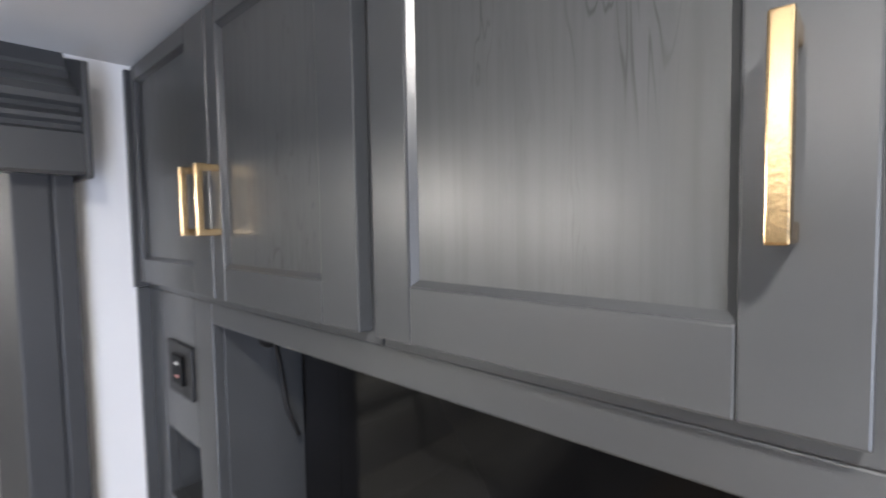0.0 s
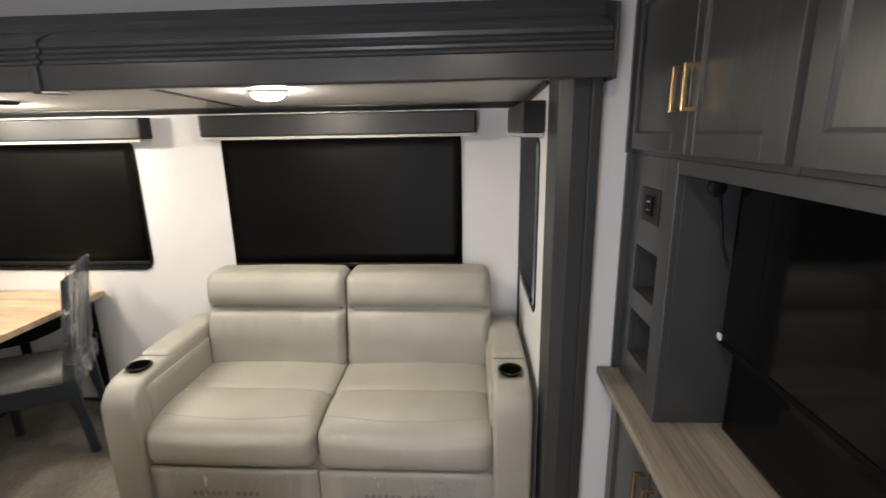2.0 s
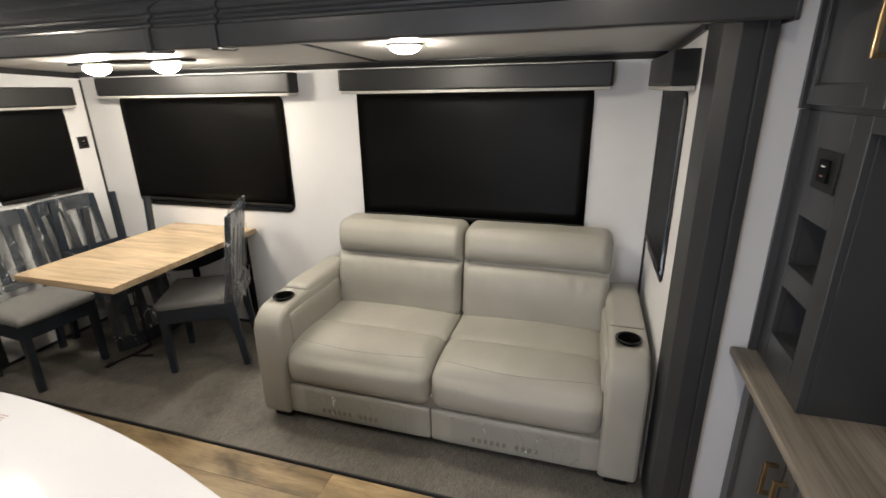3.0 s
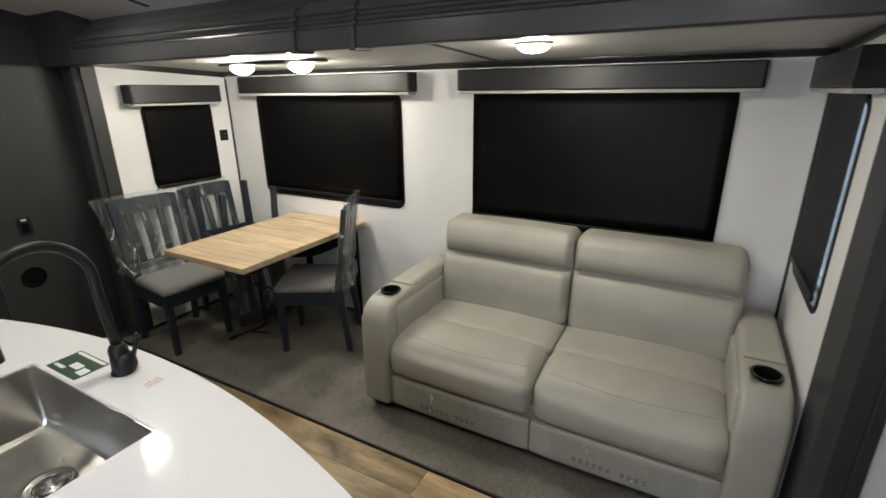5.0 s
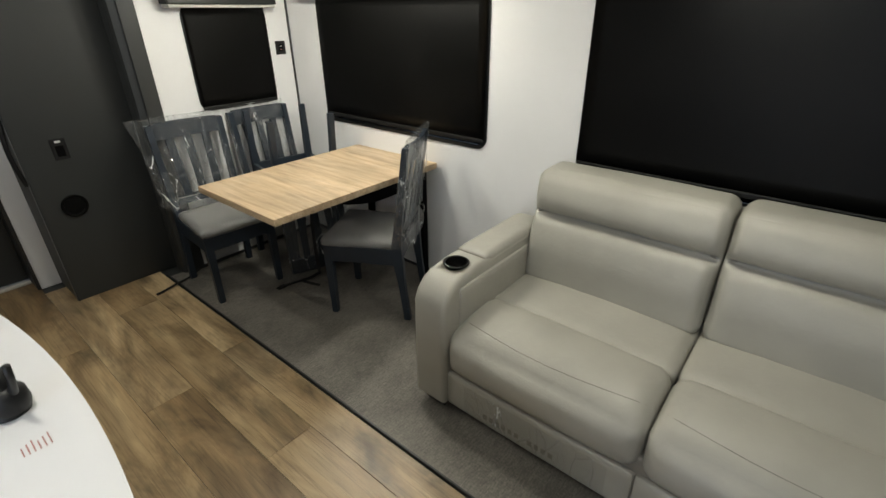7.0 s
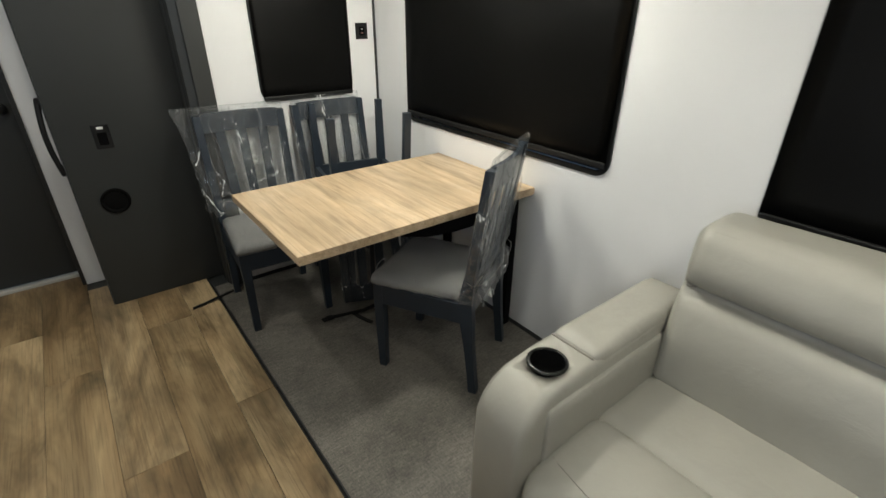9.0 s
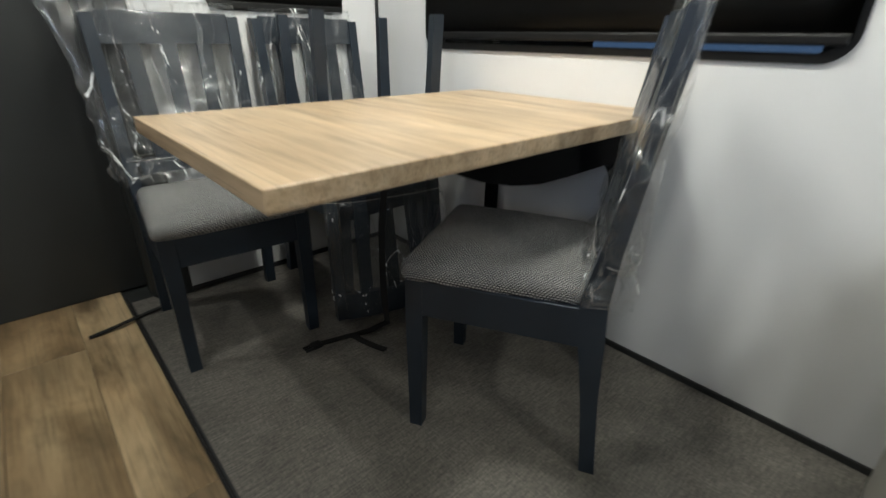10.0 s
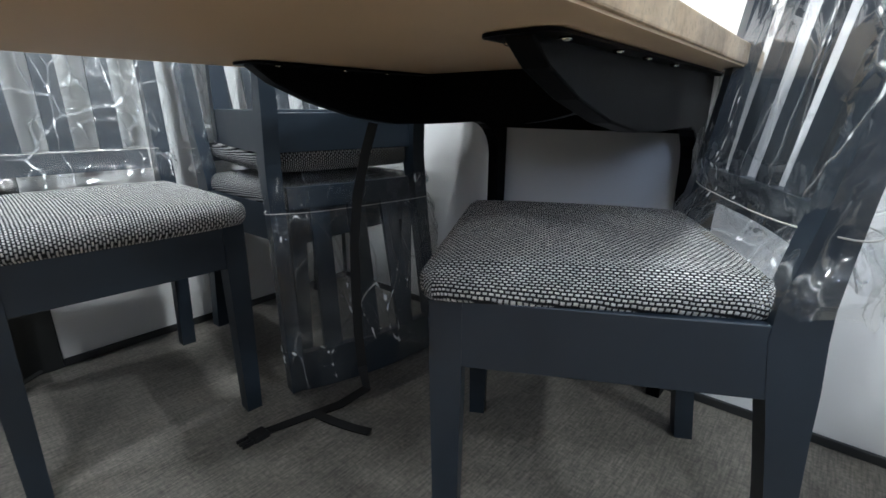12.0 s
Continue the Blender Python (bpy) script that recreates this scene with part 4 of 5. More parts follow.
def sofa():
    root = thing("sofa", (-1.7, SMID, 0.0), "greige leatherette two-seat recliner sofa with cup holders", "sofa")

    def lean(w):                                     # backs lean away towards the wall
        return Vector((w.x - 0.16 * max(0, w.z - 0.44), w.y, w.z))
    # the shade under the seats is put into this frame's colour
    part("base_box", box((SB + 0.04, SY0 + AW - 0.02, 0.06), (SF - 0.03, SY1 - AW + 0.02, 0.30), 0.012), LEATHERDARK, root, "inner frame, shade put into its darker colour", at_world=True)
    part("back_shell", puff((-2.165, SY0 + AW - 0.012, 0.1), (-2.06, SY1 - AW + 0.012, 0.9), 0.04, cuts=7), LEATHER, root, smooth=True, at_world=True)
    for k, (y0, y1) in enumerate(((SY0 + AW - 0.004, SMID - 0.002), (SMID + 0.002, SY1 - AW + 0.004))):
        # seat: a rear pad and a front pad that rolls over the edge
        part("rear_seat_pad", puff((-2.02, y0, 0.27), (-1.585, y1, 0.455), 0.035, (0, 0, 0.022), 12, 0.004, seed=k), LEATHER, root, smooth=True, at_world=True)

        def roll(w):
            t = max(0, min(1, (w.x + 1.50) / 0.22))
            up = max(0, min(1, (w.z - 0.30) / 0.16))
            return Vector((w.x + 0.014 * math.sin(math.pi * min(1, max(0, (w.z - 0.22) / 0.24))) * t, w.y, w.z - 0.05 * t * t * up))
        pad = puff((-1.612, y0, 0.235), (SF + 0.0, y1, 0.468), 0.06, (0.012, 0, 0.02), 14, 0.003, roll, 7.0 + k)
        tree = BVHTree.FromBMesh(pad)
        part("front_seat_pad", pad, LEATHER, root, smooth=True, at_world=True)
        # stitched seam that bows across the front pad
        pts = []
        for i in range(33):
            u = i / 32
            y = y0 + 0.03 + (y1 - y0 - 0.06) * u
            way = Vector((-1, 0, -0.9 - 0.5 * (1 - math.sin(math.pi * u) ** 0.7)))
            hit = tree.ray_cast(Vector((-1.45, y, 0.36)) - way.normalized() * 0.5, way)[0]
            if hit:
                pts.append(hit)
        part("seam", tube(pts, 0.0012, 6), LEATHERDARK, root, smooth=True, at_world=True)
        # foot rest panel below the seat
        part("front_panel", puff((SF - 0.05, y0, 0.055), (SF - 0.008, y1, 0.232), 0.016, (0.004, 0, 0), 8, 0.002, seed=k), LEATHER, root, smooth=True, at_world=True)
        # back: one cushion with a deep sewn crease under its headrest, gathered below
        yl, yr = y0 + 0.002, y1 - 0.002 + 0.014 * k

        def crease(w, k=k, yl=yl, yr=yr):
            front = max(0, min(1, (w.x + 1.98) / 0.1))
            side = max(0, min(1, (min(w.y - yl, yr - w.y) + 0.006) / 0.035))
            zc = 0.756 + 0.004 * math.sin((w.y - yl) * 5.0)
            dz = w.z - zc
            dent = 0.07 * math.exp(-abs(dz) / (0.016 if dz < 0 else 0.02))
            swell = 0.018 * math.exp(-((dz - 0.09) / 0.07) ** 2) + 0.016 * math.exp(-((dz + 0.13) / 0.09) ** 2)
            below = math.exp(-((dz + 0.05) / 0.045) ** 2)
            tuck = 0.007 * below * noise.noise((w.y * 26 + k * 5, w.z * 4, 0.3)) * (0.4 + abs(2 * (w.y - yl) / (yr - yl) - 1))
            return lean(w + Vector((front * (side * (swell - dent) + tuck), 0, 0)))
        part("back_cushion", puff((-2.055, yl, 0.43), (-1.845, yr, 0.952), 0.052, (0.016, 0, 0.004), 56, 0.003, crease, 3.0 + k), LEATHER, root, smooth=True, at_world=True)
        # dark tube added in the fold, its colour deepening the crease's shade
        run = [crease(Vector((-1.846, yl + 0.02 + (yr - yl - 0.04) * i / 24, 0.756 + 0.004 * math.sin((0.02 + (yr - yl - 0.04) * i / 24) * 5.0)))) for i in range(25)]
        part("seam", tube([p + Vector((0.012, 0, 0)) for p in run], 0.0035, 6), LEATHERDARK, root, smooth=True, at_world=True)
        # plastic film left over the printed mark
        fm, n = bmesh.new(), 30
        a = [fm.verts.new((SF + 0.010 + 0.008 * noise.noise((i * 0.9, 2.0 + k, 0)), y0 + 0.10 + (y1 - y0 - 0.18) * i / n, 0.226 + 0.008 * noise.noise((i * 0.7, k, 4)))) for i in range(n + 1)]
        b = [fm.verts.new((SF + 0.002 + 0.005 * noise.noise((i * 0.8, 5.0 + k, 1)), v.co.y, 0.19 + 0.006 * noise.noise((i * 0.5, k, 9)))) for i, v in enumerate(a)]
        c = [fm.verts.new((SF - 0.004, v.co.y, 0.075)) for v in b]
        for i in range(n):
            fm.faces.new((a[i], a[i + 1], b[i + 1], b[i])), fm.faces.new((b[i], b[i + 1], c[i + 1], c[i]))
        part("protective_film", fm, FILM, root, "crinkled clear film strip", smooth=True, at_world=True)
        # printed mark: plain bars
        for j in range(11):
            if j == 6:
                continue
            yy = (-1.49, -0.70)[k] + j * 0.029
            part("printed_mark", box((SF - 0.0075, yy, 0.098), (SF - 0.0035, yy + 0.018, 0.122), 0.0), EMBOSS, root, "dull dark printed bar", at_world=True)
    for s in (0, 1):
        y0, y1 = ((SY0, SY0 + AW), (SY1 - AW, SY1))[s]
        prof = [(SB + 0.02, 0.05), (SF + 0.012, 0.05)]
        prof += [(SF + 0.012, 0.44)] + [(SF - 0.125 + 0.137 * math.cos(a), 0.505 + 0.137 * math.sin(a)) for a in (0.25, 0.6, 0.95, 1.3)]
        prof += [(-1.50, 0.652), (-1.60, 0.652), (-1.80, 0.655), (SB + 0.02, 0.65)]
        arm = part("arm", prism(prof, "y", y0, y1, 0.024, 4), LEATHER, root, smooth=True, at_world=True)
        part("arm_pad", puff((-2.07, y0 + 0.003, 0.585), (-1.556, y1 - 0.003, 0.668), 0.028, (0, 0, 0.006), 9, 0.002), LEATHER, arm, "raised padded rest", smooth=True, at_world=True)
        inner = y1 if s == 0 else y0
        part("inner_pad", puff((-1.92, inner - 0.014, 0.30), (-1.37, inner + 0.014, 0.60), 0.014, cuts=7), LEATHER, arm, smooth=True, at_world=True)
        part("arm_seam", tube([(-1.555, y0 + 0.012, 0.654), (-1.555, y1 - 0.012, 0.654)], 0.003, 6), LEATHERDARK, arm, at_world=True)
        cy = (y0 + y1) / 2
        cup = part("cup_holder", lathe([(0.045, 0.004), (0.052, 0.005), (0.055, 0.002), (0.055, -0.002), (0.045, -0.002)], (-1.455, cy, 0.654), 32, closed=True), GLOSSBLACK, arm, "glossy black cup holder ring", smooth=True, at_world=True)
        well = lathe([(0.0455, 0.004), (0.0445, -0.004), (0.043, -0.07), (0.038, -0.076), (0.002, -0.076)], (-1.455, cy, 0.654), 32)
        cutter = new("cutter", mesh_of("cutter", lathe([(0.001, -0.09), (0.048, -0.09), (0.048, 0.05), (0.001, 0.05)], (-1.455 + 1.7, cy - SMID, 0.654), 32), BLACK))
        mod = arm.modifiers.new("cut", "BOOLEAN")
        mod.object, mod.operation, mod.solver = cutter, "DIFFERENCE", "EXACT"
        cutter.location = (-1.7, SMID, 0.0)
        bpy.context.view_layer.update()
        cut = bpy.data.meshes.new_from_object(arm.evaluated_get(bpy.context.evaluated_depsgraph_get()))
        arm.modifiers.remove(mod)
        bpy.data.objects.remove(cutter)
        if len(cut.polygons) > 20:
            arm.data = cut
        part("well", well, GLOSSBLACK, cup, "glossy black cup well", smooth=True, at_world=True)
        for x in (SF - 0.06, SB + 0.1):
            part("foot", box((x - 0.03, cy - 0.05, 0.0), (x + 0.03, cy + 0.05, 0.052), 0.006), BLACK, root, "black block foot", at_world=True)
    return root


sofa()

# ---------------------------------------------------------------- dining table on wall brackets
TX0, TX1, TY0, TY1, TZ = -2.183, -1.092, -3.183, -2.482, 0.768
table = thing("dining_table", (-1.64, -2.83, 0.0), "blond oak dining table on black wall brackets", "table")
top = part("tabletop", box((TX0, TY0, TZ - 0.033), (TX1, TY1, TZ), 0.0025), BUTCHER, table, "blond butcher-block laminate", at_world=True)
part("underside", box((TX0 + 0.004, TY0 + 0.004, TZ - 0.036), (TX1 - 0.004, TY1 - 0.004, TZ - 0.0325)), UNDERSIDE, top, "plain tan underside", at_world=True)


def table_bracket(y):
    """Leg on the wall, filleted into an arm that tapers to its tip, with a screwed flange on top."""
    xw, zt = TX0 + 0.008, TZ - 0.0365
    leg = 0.042
    prof = [(xw, 0.0), (xw + leg, 0.0), (xw + leg, zt - 0.19)]
    prof += [(xw + leg + 0.09 * (1 - math.cos(a)), zt - 0.19 + 0.09 * math.sin(a)) for a in (0.3, 0.6, 0.9, 1.2, 1.5)]
    prof += [(-1.86, zt - 0.102), (-1.76, zt - 0.1), (-1.66, zt - 0.085), (-1.56, zt - 0.058), (-1.49, zt - 0.03), (-1.455, zt - 0.006), (-1.455, zt), (xw, zt)]
    b = part("bracket", prism(prof, "y", y - 0.016, y + 0.016, 0.003), BLACKMETAL, table, "black steel bracket", at_world=True)
    part("flange", prism(rounded_rect(xw, -1.445, y - 0.042, y + 0.042, 0.02), "z", zt - 0.004, zt - 0.0005), BLACKMETAL, b, at_world=True)
    for x in (-1.49, -1.62, -1.72, -1.84):
        for dy in (-0.03, 0.03):
            part("bolt", lathe([(0.0065, 0), (0.006, -0.003), (0.001, -0.0045)], (x, y + dy, zt - 0.004), 10), STEEL, b, "small steel screw", smooth=True, at_world=True)


table_bracket(-3.06)
table_bracket(-2.575)
part("crossbar", box((TX0 + 0.012, -3.044, 0.615), (TX0 + 0.042, -2.591, 0.65), 0.004), BLACKMETAL, table, "black crossbar", at_world=True)
bm = bmesh.new()
N = 16
prev = None
for i in range(N + 1):
    u = i / N
    y = -3.044 + 0.453 * u
    d = 0.045 + 0.05 * math.sin(math.pi * u) ** 1.2
    ring = [bm.verts.new((x, y, z)) for x, z in ((-1.86, TZ - 0.0365), (-1.83, TZ - 0.0365), (-1.83, TZ - 0.0365 - d), (-1.86, TZ - 0.0365 - d))]
    if prev:
        for k in range(4):
            bm.faces.new((prev[k], prev[(k + 1) % 4], ring[(k + 1) % 4], ring[k]))
    else:
        bm.faces.new(ring)
    prev = ring
bm.faces.new(prev)
part("brace", bm, BLACKMETAL, table, "curved black cross brace", smooth=False, at_world=True)


# ---------------------------------------------------------------- dining chairs
def dining_chair():
    """Local space: faces +y, stands on z = 0."""
    root = thing("dining_chair", (0, 0, 0), "blue slate wooden dining chair with grey tweed seat", "chair", "dining chairs")

    def stile_y(z):
        return -0.205 - 0.045 * max(0, 0.42 - z) / 0.42 - 0.075 * max(0, z - 0.46) / 0.52
    for sx in (-1, 1):
        leg = bmesh.new()
        rings = [[leg.verts.new((sx * 0.19 + a * w, 0.187 + b * w, z)) for a, b in ((-1, -1), (1, -1), (1, 1), (-1, 1))] for z, w in ((0.0, 0.0165), (0.35, 0.021), (0.435, 0.021))]
        for r0, r1 in zip(rings, rings[1:]):
            for k in range(4):
                leg.faces.new((r0[k], r0[(k + 1) % 4], r1[(k + 1) % 4], r1[k]))
        leg.faces.new(rings[0]), leg.faces.new(rings[-1])
        bmesh.ops.bevel(leg, geom=[e for e in leg.edges if e.calc_face_angle(0) > 0.6], offset=0.003, segments=2, affect="EDGES")
        part("leg", leg, CHAIRPAINT, root)
        st = bmesh.new()
        zs = [0, 0.1, 0.2, 0.3, 0.36, 0.42, 0.46, 0.52, 0.58, 0.7, 0.82, 0.99]
        rings = []
        for z in zs:
            x = sx * (0.193 + 0.010 * max(0, z - 0.42) / 0.55)
            w, d = 0.0175, 0.0175 + 0.012 * math.exp(-((z - 0.41) / 0.13) ** 2)
            rings.append([st.verts.new((x + a * w, stile_y(z) + b * d, z)) for a, b in ((-1, -1), (1, -1), (1, 1), (-1, 1))])
        for r0, r1 in zip(rings, rings[1:]):
            for k in range(4):
                st.faces.new((r0[k], r0[(k + 1) % 4], r1[(k + 1) % 4], r1[k]))
        st.faces.new(rings[0]), st.faces.new(rings[-1])
        bmesh.ops.bevel(st, geom=[e for e in st.edges if e.calc_face_angle(0) > 0.6], offset=0.0025, segments=2, affect="EDGES")
        part("rear_leg", st, CHAIRPAINT, root)
        part("side_rail", prism([(-0.188, 0.345), (0.168, 0.345), (0.168, 0.438), (-0.188, 0.438)], "x", sx * 0.1985 - 0.011, sx * 0.1985 + 0.011, 0.002), CHAIRPAINT, root)
    part("front_rail", box((-0.17, 0.184, 0.345), (0.17, 0.206, 0.438), 0.002), CHAIRPAINT, root)
    part("back_rail", box((-0.176, -0.215, 0.35), (0.176, -0.195, 0.438), 0.002), CHAIRPAINT, root)

    def curved(z0, z1, half, bow, thick):
        bm, n, prev = bmesh.new(), 14, None
        for i in range(n + 1):
            u = -1 + 2 * i / n
            dy = bow * (u * u - 1)
            rise = 0
            ring = [bm.verts.new((u * half, stile_y(z) + dy + t, z + r)) for z, t, r in ((z0, -thick / 2, 0), (z0, thick / 2, 0), (z1, thick / 2, rise), (z1, -thick / 2, rise))]
            if prev:
                for k in range(4):
                    bm.faces.new((prev[k], prev[(k + 1) % 4], ring[(k + 1) % 4], ring[k]))
            else:
                bm.faces.new(ring)
            prev = ring
        bm.faces.new(prev)
        bmesh.ops.bevel(bm, geom=[e for e in bm.edges if e.calc_face_angle(0) > 0.9], offset=0.003, segments=2, affect="EDGES")
        return bm
    part("top_rail", curved(0.905, 0.998, 0.186, 0.022, 0.02), CHAIRPAINT, root)
    part("lower_rail", curved(0.515, 0.565, 0.166, 0.012, 0.018), CHAIRPAINT, root)
    for i in (-1, 0, 1):
        sl, prev = bmesh.new(), None
        for j in range(9):
            z = 0.56 + (0.91 - 0.56) * j / 8
            x = i * (0.094 + 0.012 * j / 8)
            dy = -0.012 - 0.008 * j / 8 + (0.004 if i else 0)
            ring = [sl.verts.new((x + a * 0.023, stile_y(z) + dy + b * 0.006, z)) for a, b in ((-1, -1), (1, -1), (1, 1), (-1, 1))]
            if prev:
                for k in range(4):
                    sl.faces.new((prev[k], prev[(k + 1) % 4], ring[(k + 1) % 4], ring[k]))
            else:
                sl.faces.new(ring)
            prev = ring
        sl.faces.new(prev)
        part("slat", sl, CHAIRPAINT, root)

    def shape(w):
        t = max(0, min(1, (w.y + 0.2) / 0.4))
        return Vector((w.x * (0.9 + 0.1 * t), w.y, w.z))
    cush = puff((-0.222, -0.195, 0.430), (0.222, 0.222, 0.484), 0.025, (0, 0, 0.014), 16, 0.0, shape)
    cush.normal_update()
    uv = cush.loops.layers.uv.new("weave")
    for f in cush.faces:
        for lp in f.loops:
            p, n = lp.vert.co, lp.vert.normal
            drop = 0.498 - p.z
            side = Vector((n.x, n.y))
            if p.z < 0.462 and side.length > 1e-4:
                side.normalize()
            lp[uv].uv = (p.y + drop * side.y, p.x + drop * side.x)
    part("seat", cush, TWEED, root, "grey and white tweed cushion", smooth=True)
    return root


def wrap_bag(sag, seed):
    """Loose clear bag pulled over a chair back: sharp folds, a gathered waist, an open flared hem."""
    bm, nz, na = bmesh.new(), 84, 190
    rings = []

    def ridge(q):
        return (1 - min(1, abs(noise.noise(q)) * 2.2)) ** 2
    for j in range(nz + 1):
        t = j / nz
        z = 1.028 - t * (0.53 + sag)
        yb = -0.205 - 0.075 * max(0, z - 0.46) / 0.52 - 0.008
        waist = math.exp(-((t - 0.86) / 0.045) ** 2)
        hx = (0.213 + 0.016 * t * (1 - t) * 4 + 0.012 * (seed % 2)) * (1 - 0.1 * waist)
        hy = 0.023 + 0.03 * t - 0.02 * waist + 0.02 * max(0, t - 0.9) * 10
        if j == 0:
            hy = 0.006
        ring = []
        for k in range(na):
            a = 2 * math.pi * k / na
            ca, sa = math.cos(a), math.sin(a)
            x = hx * math.copysign(abs(ca) ** 0.45, ca)
            y = hy * math.copysign(abs(sa) ** 0.6, sa)
            if seed == 1 and ca > 0:
                x += 0.09 * (1 - t) ** 1.4 * ca
            w = Vector((x * 9 + z * 6, z * 11 - x * 5, sa * 1.5 + seed * 3.7))
            low = max(0, min(1, (t - 0.62) / 0.2))
            f = 0.016 * noise.noise(w * 0.3) + 0.007 * ridge(w * 0.55) + low * (0.005 * ridge(w * 1.5 + Vector((3, 7, 1))) + 0.002 * ridge(w * 3.6))
            f += 0.006 * waist * math.sin(a * 17 + seed)
            f = (f - 0.006) * (0.55 + 0.8 * t)
            ring.append(bm.verts.new((x + f * ca * 1.6, yb + y + f * (1.0 if sa > 0 else -1.0), z + 0.008 * noise.noise((a * 3, seed, 0)) * (1 + 2 * (t > 0.97)))))
        rings.append(ring)
    for a, b in zip(rings, rings[1:]):
        for k in range(na):
            bm.faces.new((a[k], a[(k + 1) % na], b[(k + 1) % na], b[k]))
    bm.faces.new(rings[0])
    return bm


def bag_tie(z, seed):
    pts = []
    for k in range(41):
        a = 2 * math.pi * k / 40
        pts.append((0.222 * math.copysign(abs(math.cos(a)) ** 0.5, math.cos(a)), -0.235 + 0.05 * math.sin(a), z + 0.004 * noise.noise((a, seed, 1))))
    return tube(pts, 0.001, 5)


chairs = [
    (pose(-1.312, -3.468, 0, 0, 0, -4), 0.0, 1, "clear plastic bag over the chair's back, flaring loose"),
    (pose(-1.845, -3.505, 0, 0, 0, 2), 0.02, 2, "clear plastic bag over the chair back by the wall"),
    (pose(-1.746, -2.610, 0, 0, 0, 209), 0.04, 3, "clear crinkled plastic bag tied round the chair's back"),
    (pose(-1.845, -3.467, 1.003, 180, 0, -12), 0.0, 4, "clear plastic bag on the upturned chair's hanging back"),
]
first = dining_chair()
for i, (m, sag, seed, label) in enumerate(chairs):
    ch = first if i == 0 else copy_thing(first, m)
    ch.matrix_basis = m
    if i == 3:
        ch["label"] = "upturned blue slate dining chair stacked seat to seat on another"
    bag = tagged(new("plastic_bag", mesh_of("plastic_bag", wrap_bag(sag, seed), FILM, True)), label, "bag", "chair wraps")
    bag.matrix_basis = m
    tie = new("tie", mesh_of("tie", bag_tie(0.565 - sag * 0.6, seed), PALE, True))
    tie.parent = bag
    tagged(tie, "thin yellowed elastic tie")

# straps: one hangs from the stacked chairs, one lies under the near chair
st = thing("strap", (-1.6, -3.1, 0.0), "black webbing strap with buckle hanging from the stacked chairs", "strap")
pts = [(-1.80, -3.165, 0.63), (-1.765, -3.158, 0.56), (-1.735, -3.155, 0.47), (-1.72, -3.155, 0.36), (-1.715, -3.152, 0.24), (-1.71, -3.145, 0.14), (-1.705, -3.13, 0.06), (-1.69, -3.10, 0.018), (-1.62, -3.11, 0.006), (-1.54, -3.135, 0.004), (-1.46, -3.155, 0.004)]
part("webbing", ribbon(pts, 0.022, 0.003, side=(0.78, -0.63, 0.0)), STRAP, st, at_world=True)
part("loose_end", ribbon([(-1.56, -3.12, 0.009), (-1.57, -3.07, 0.008), (-1.585, -3.02, 0.007), (-1.60, -2.985, 0.006)], 0.022, 0.003, side=(1, 0.2, 0)), STRAP, st, at_world=True)
buckle = part("buckle", box((-1.46, -3.172, 0.0), (-1.425, -3.138, 0.012), 0.003), BLACK, st, "black plastic buckle", at_world=True)
for dy in (-0.012, 0.0, 0.012):
    part("prong", box((-1.426, -3.155 + dy - 0.003, 0.001), (-1.40, -3.155 + dy + 0.003, 0.009), 0.002), BLACK, buckle, at_world=True)
st2 = thing("strap", (-1.0, -3.72, 0.0), "black webbing strap lying on the floor by the chair", "strap")
part("webbing", ribbon([(-1.20, -3.755, 0.03), (-1.12, -3.74, 0.008), (-1.03, -3.72, 0.006), (-0.95, -3.705, 0.001), (-0.89, -3.70, -0.004)], 0.02, 0.003, side=(0.1, 1, 0)), STRAP, st2, at_world=True)

# ---------------------------------------------------------------- kitchen island
CZ = 0.93


def edge_x(y):
    return -0.205 + 0.14 * ((y + 1.7) / 0.85) ** 2


isl = thing("kitchen_island", (0.25, -1.6, -0.01), "slate grey kitchen island base under white quartz", "cabinet")
part("side_panel", box((-0.034, -2.4, -0.008), (-0.016, -0.9, CZ - 0.031), 0.002), SLATE, isl, at_world=True)
part("side_panel", box((0.642, -2.4, -0.008), (0.66, -0.9, CZ - 0.031), 0.002), SLATE, isl, at_world=True)
part("end_panel", box((-0.015, -2.4, -0.008), (0.641, -2.382, CZ - 0.031), 0.002), SLATE, isl, at_world=True)
part("end_panel", box((-0.015, -0.918, -0.008), (0.641, -0.9, CZ - 0.031), 0.002), SLATE, isl, at_world=True)
part("base_board", box((-0.015, -2.381, 0.09), (0.641, -0.919, 0.106), 0.002), SLATE, isl, at_world=True)
SX0, SX1, SYA, SYB = -0.008, 0.40, -2.015, -1.41
ys = [-2.52 + 1.76 * i / 44 for i in range(45)]
west = [(edge_x(y), y) for y in ys]
west[0], west[-1] = (west[0][0] + 0.05, west[0][1]), (west[-1][0] + 0.05, west[-1][1])
hole = rounded_rect(SX0, SX1, SYA, SYB, 0.014, 4)
bm = bmesh.new()
rows = sorted({round(p[1], 5) for p in west} | {SYA, SYB, SYA + 0.014, SYB - 0.014})


def west_x(y):
    for (xa, ya), (xb, yb) in zip(west, west[1:]):
        if ya <= y <= yb + 1e-9:
            return xa + (xb - xa) * (y - ya) / (yb - ya)
    return west[-1][0]


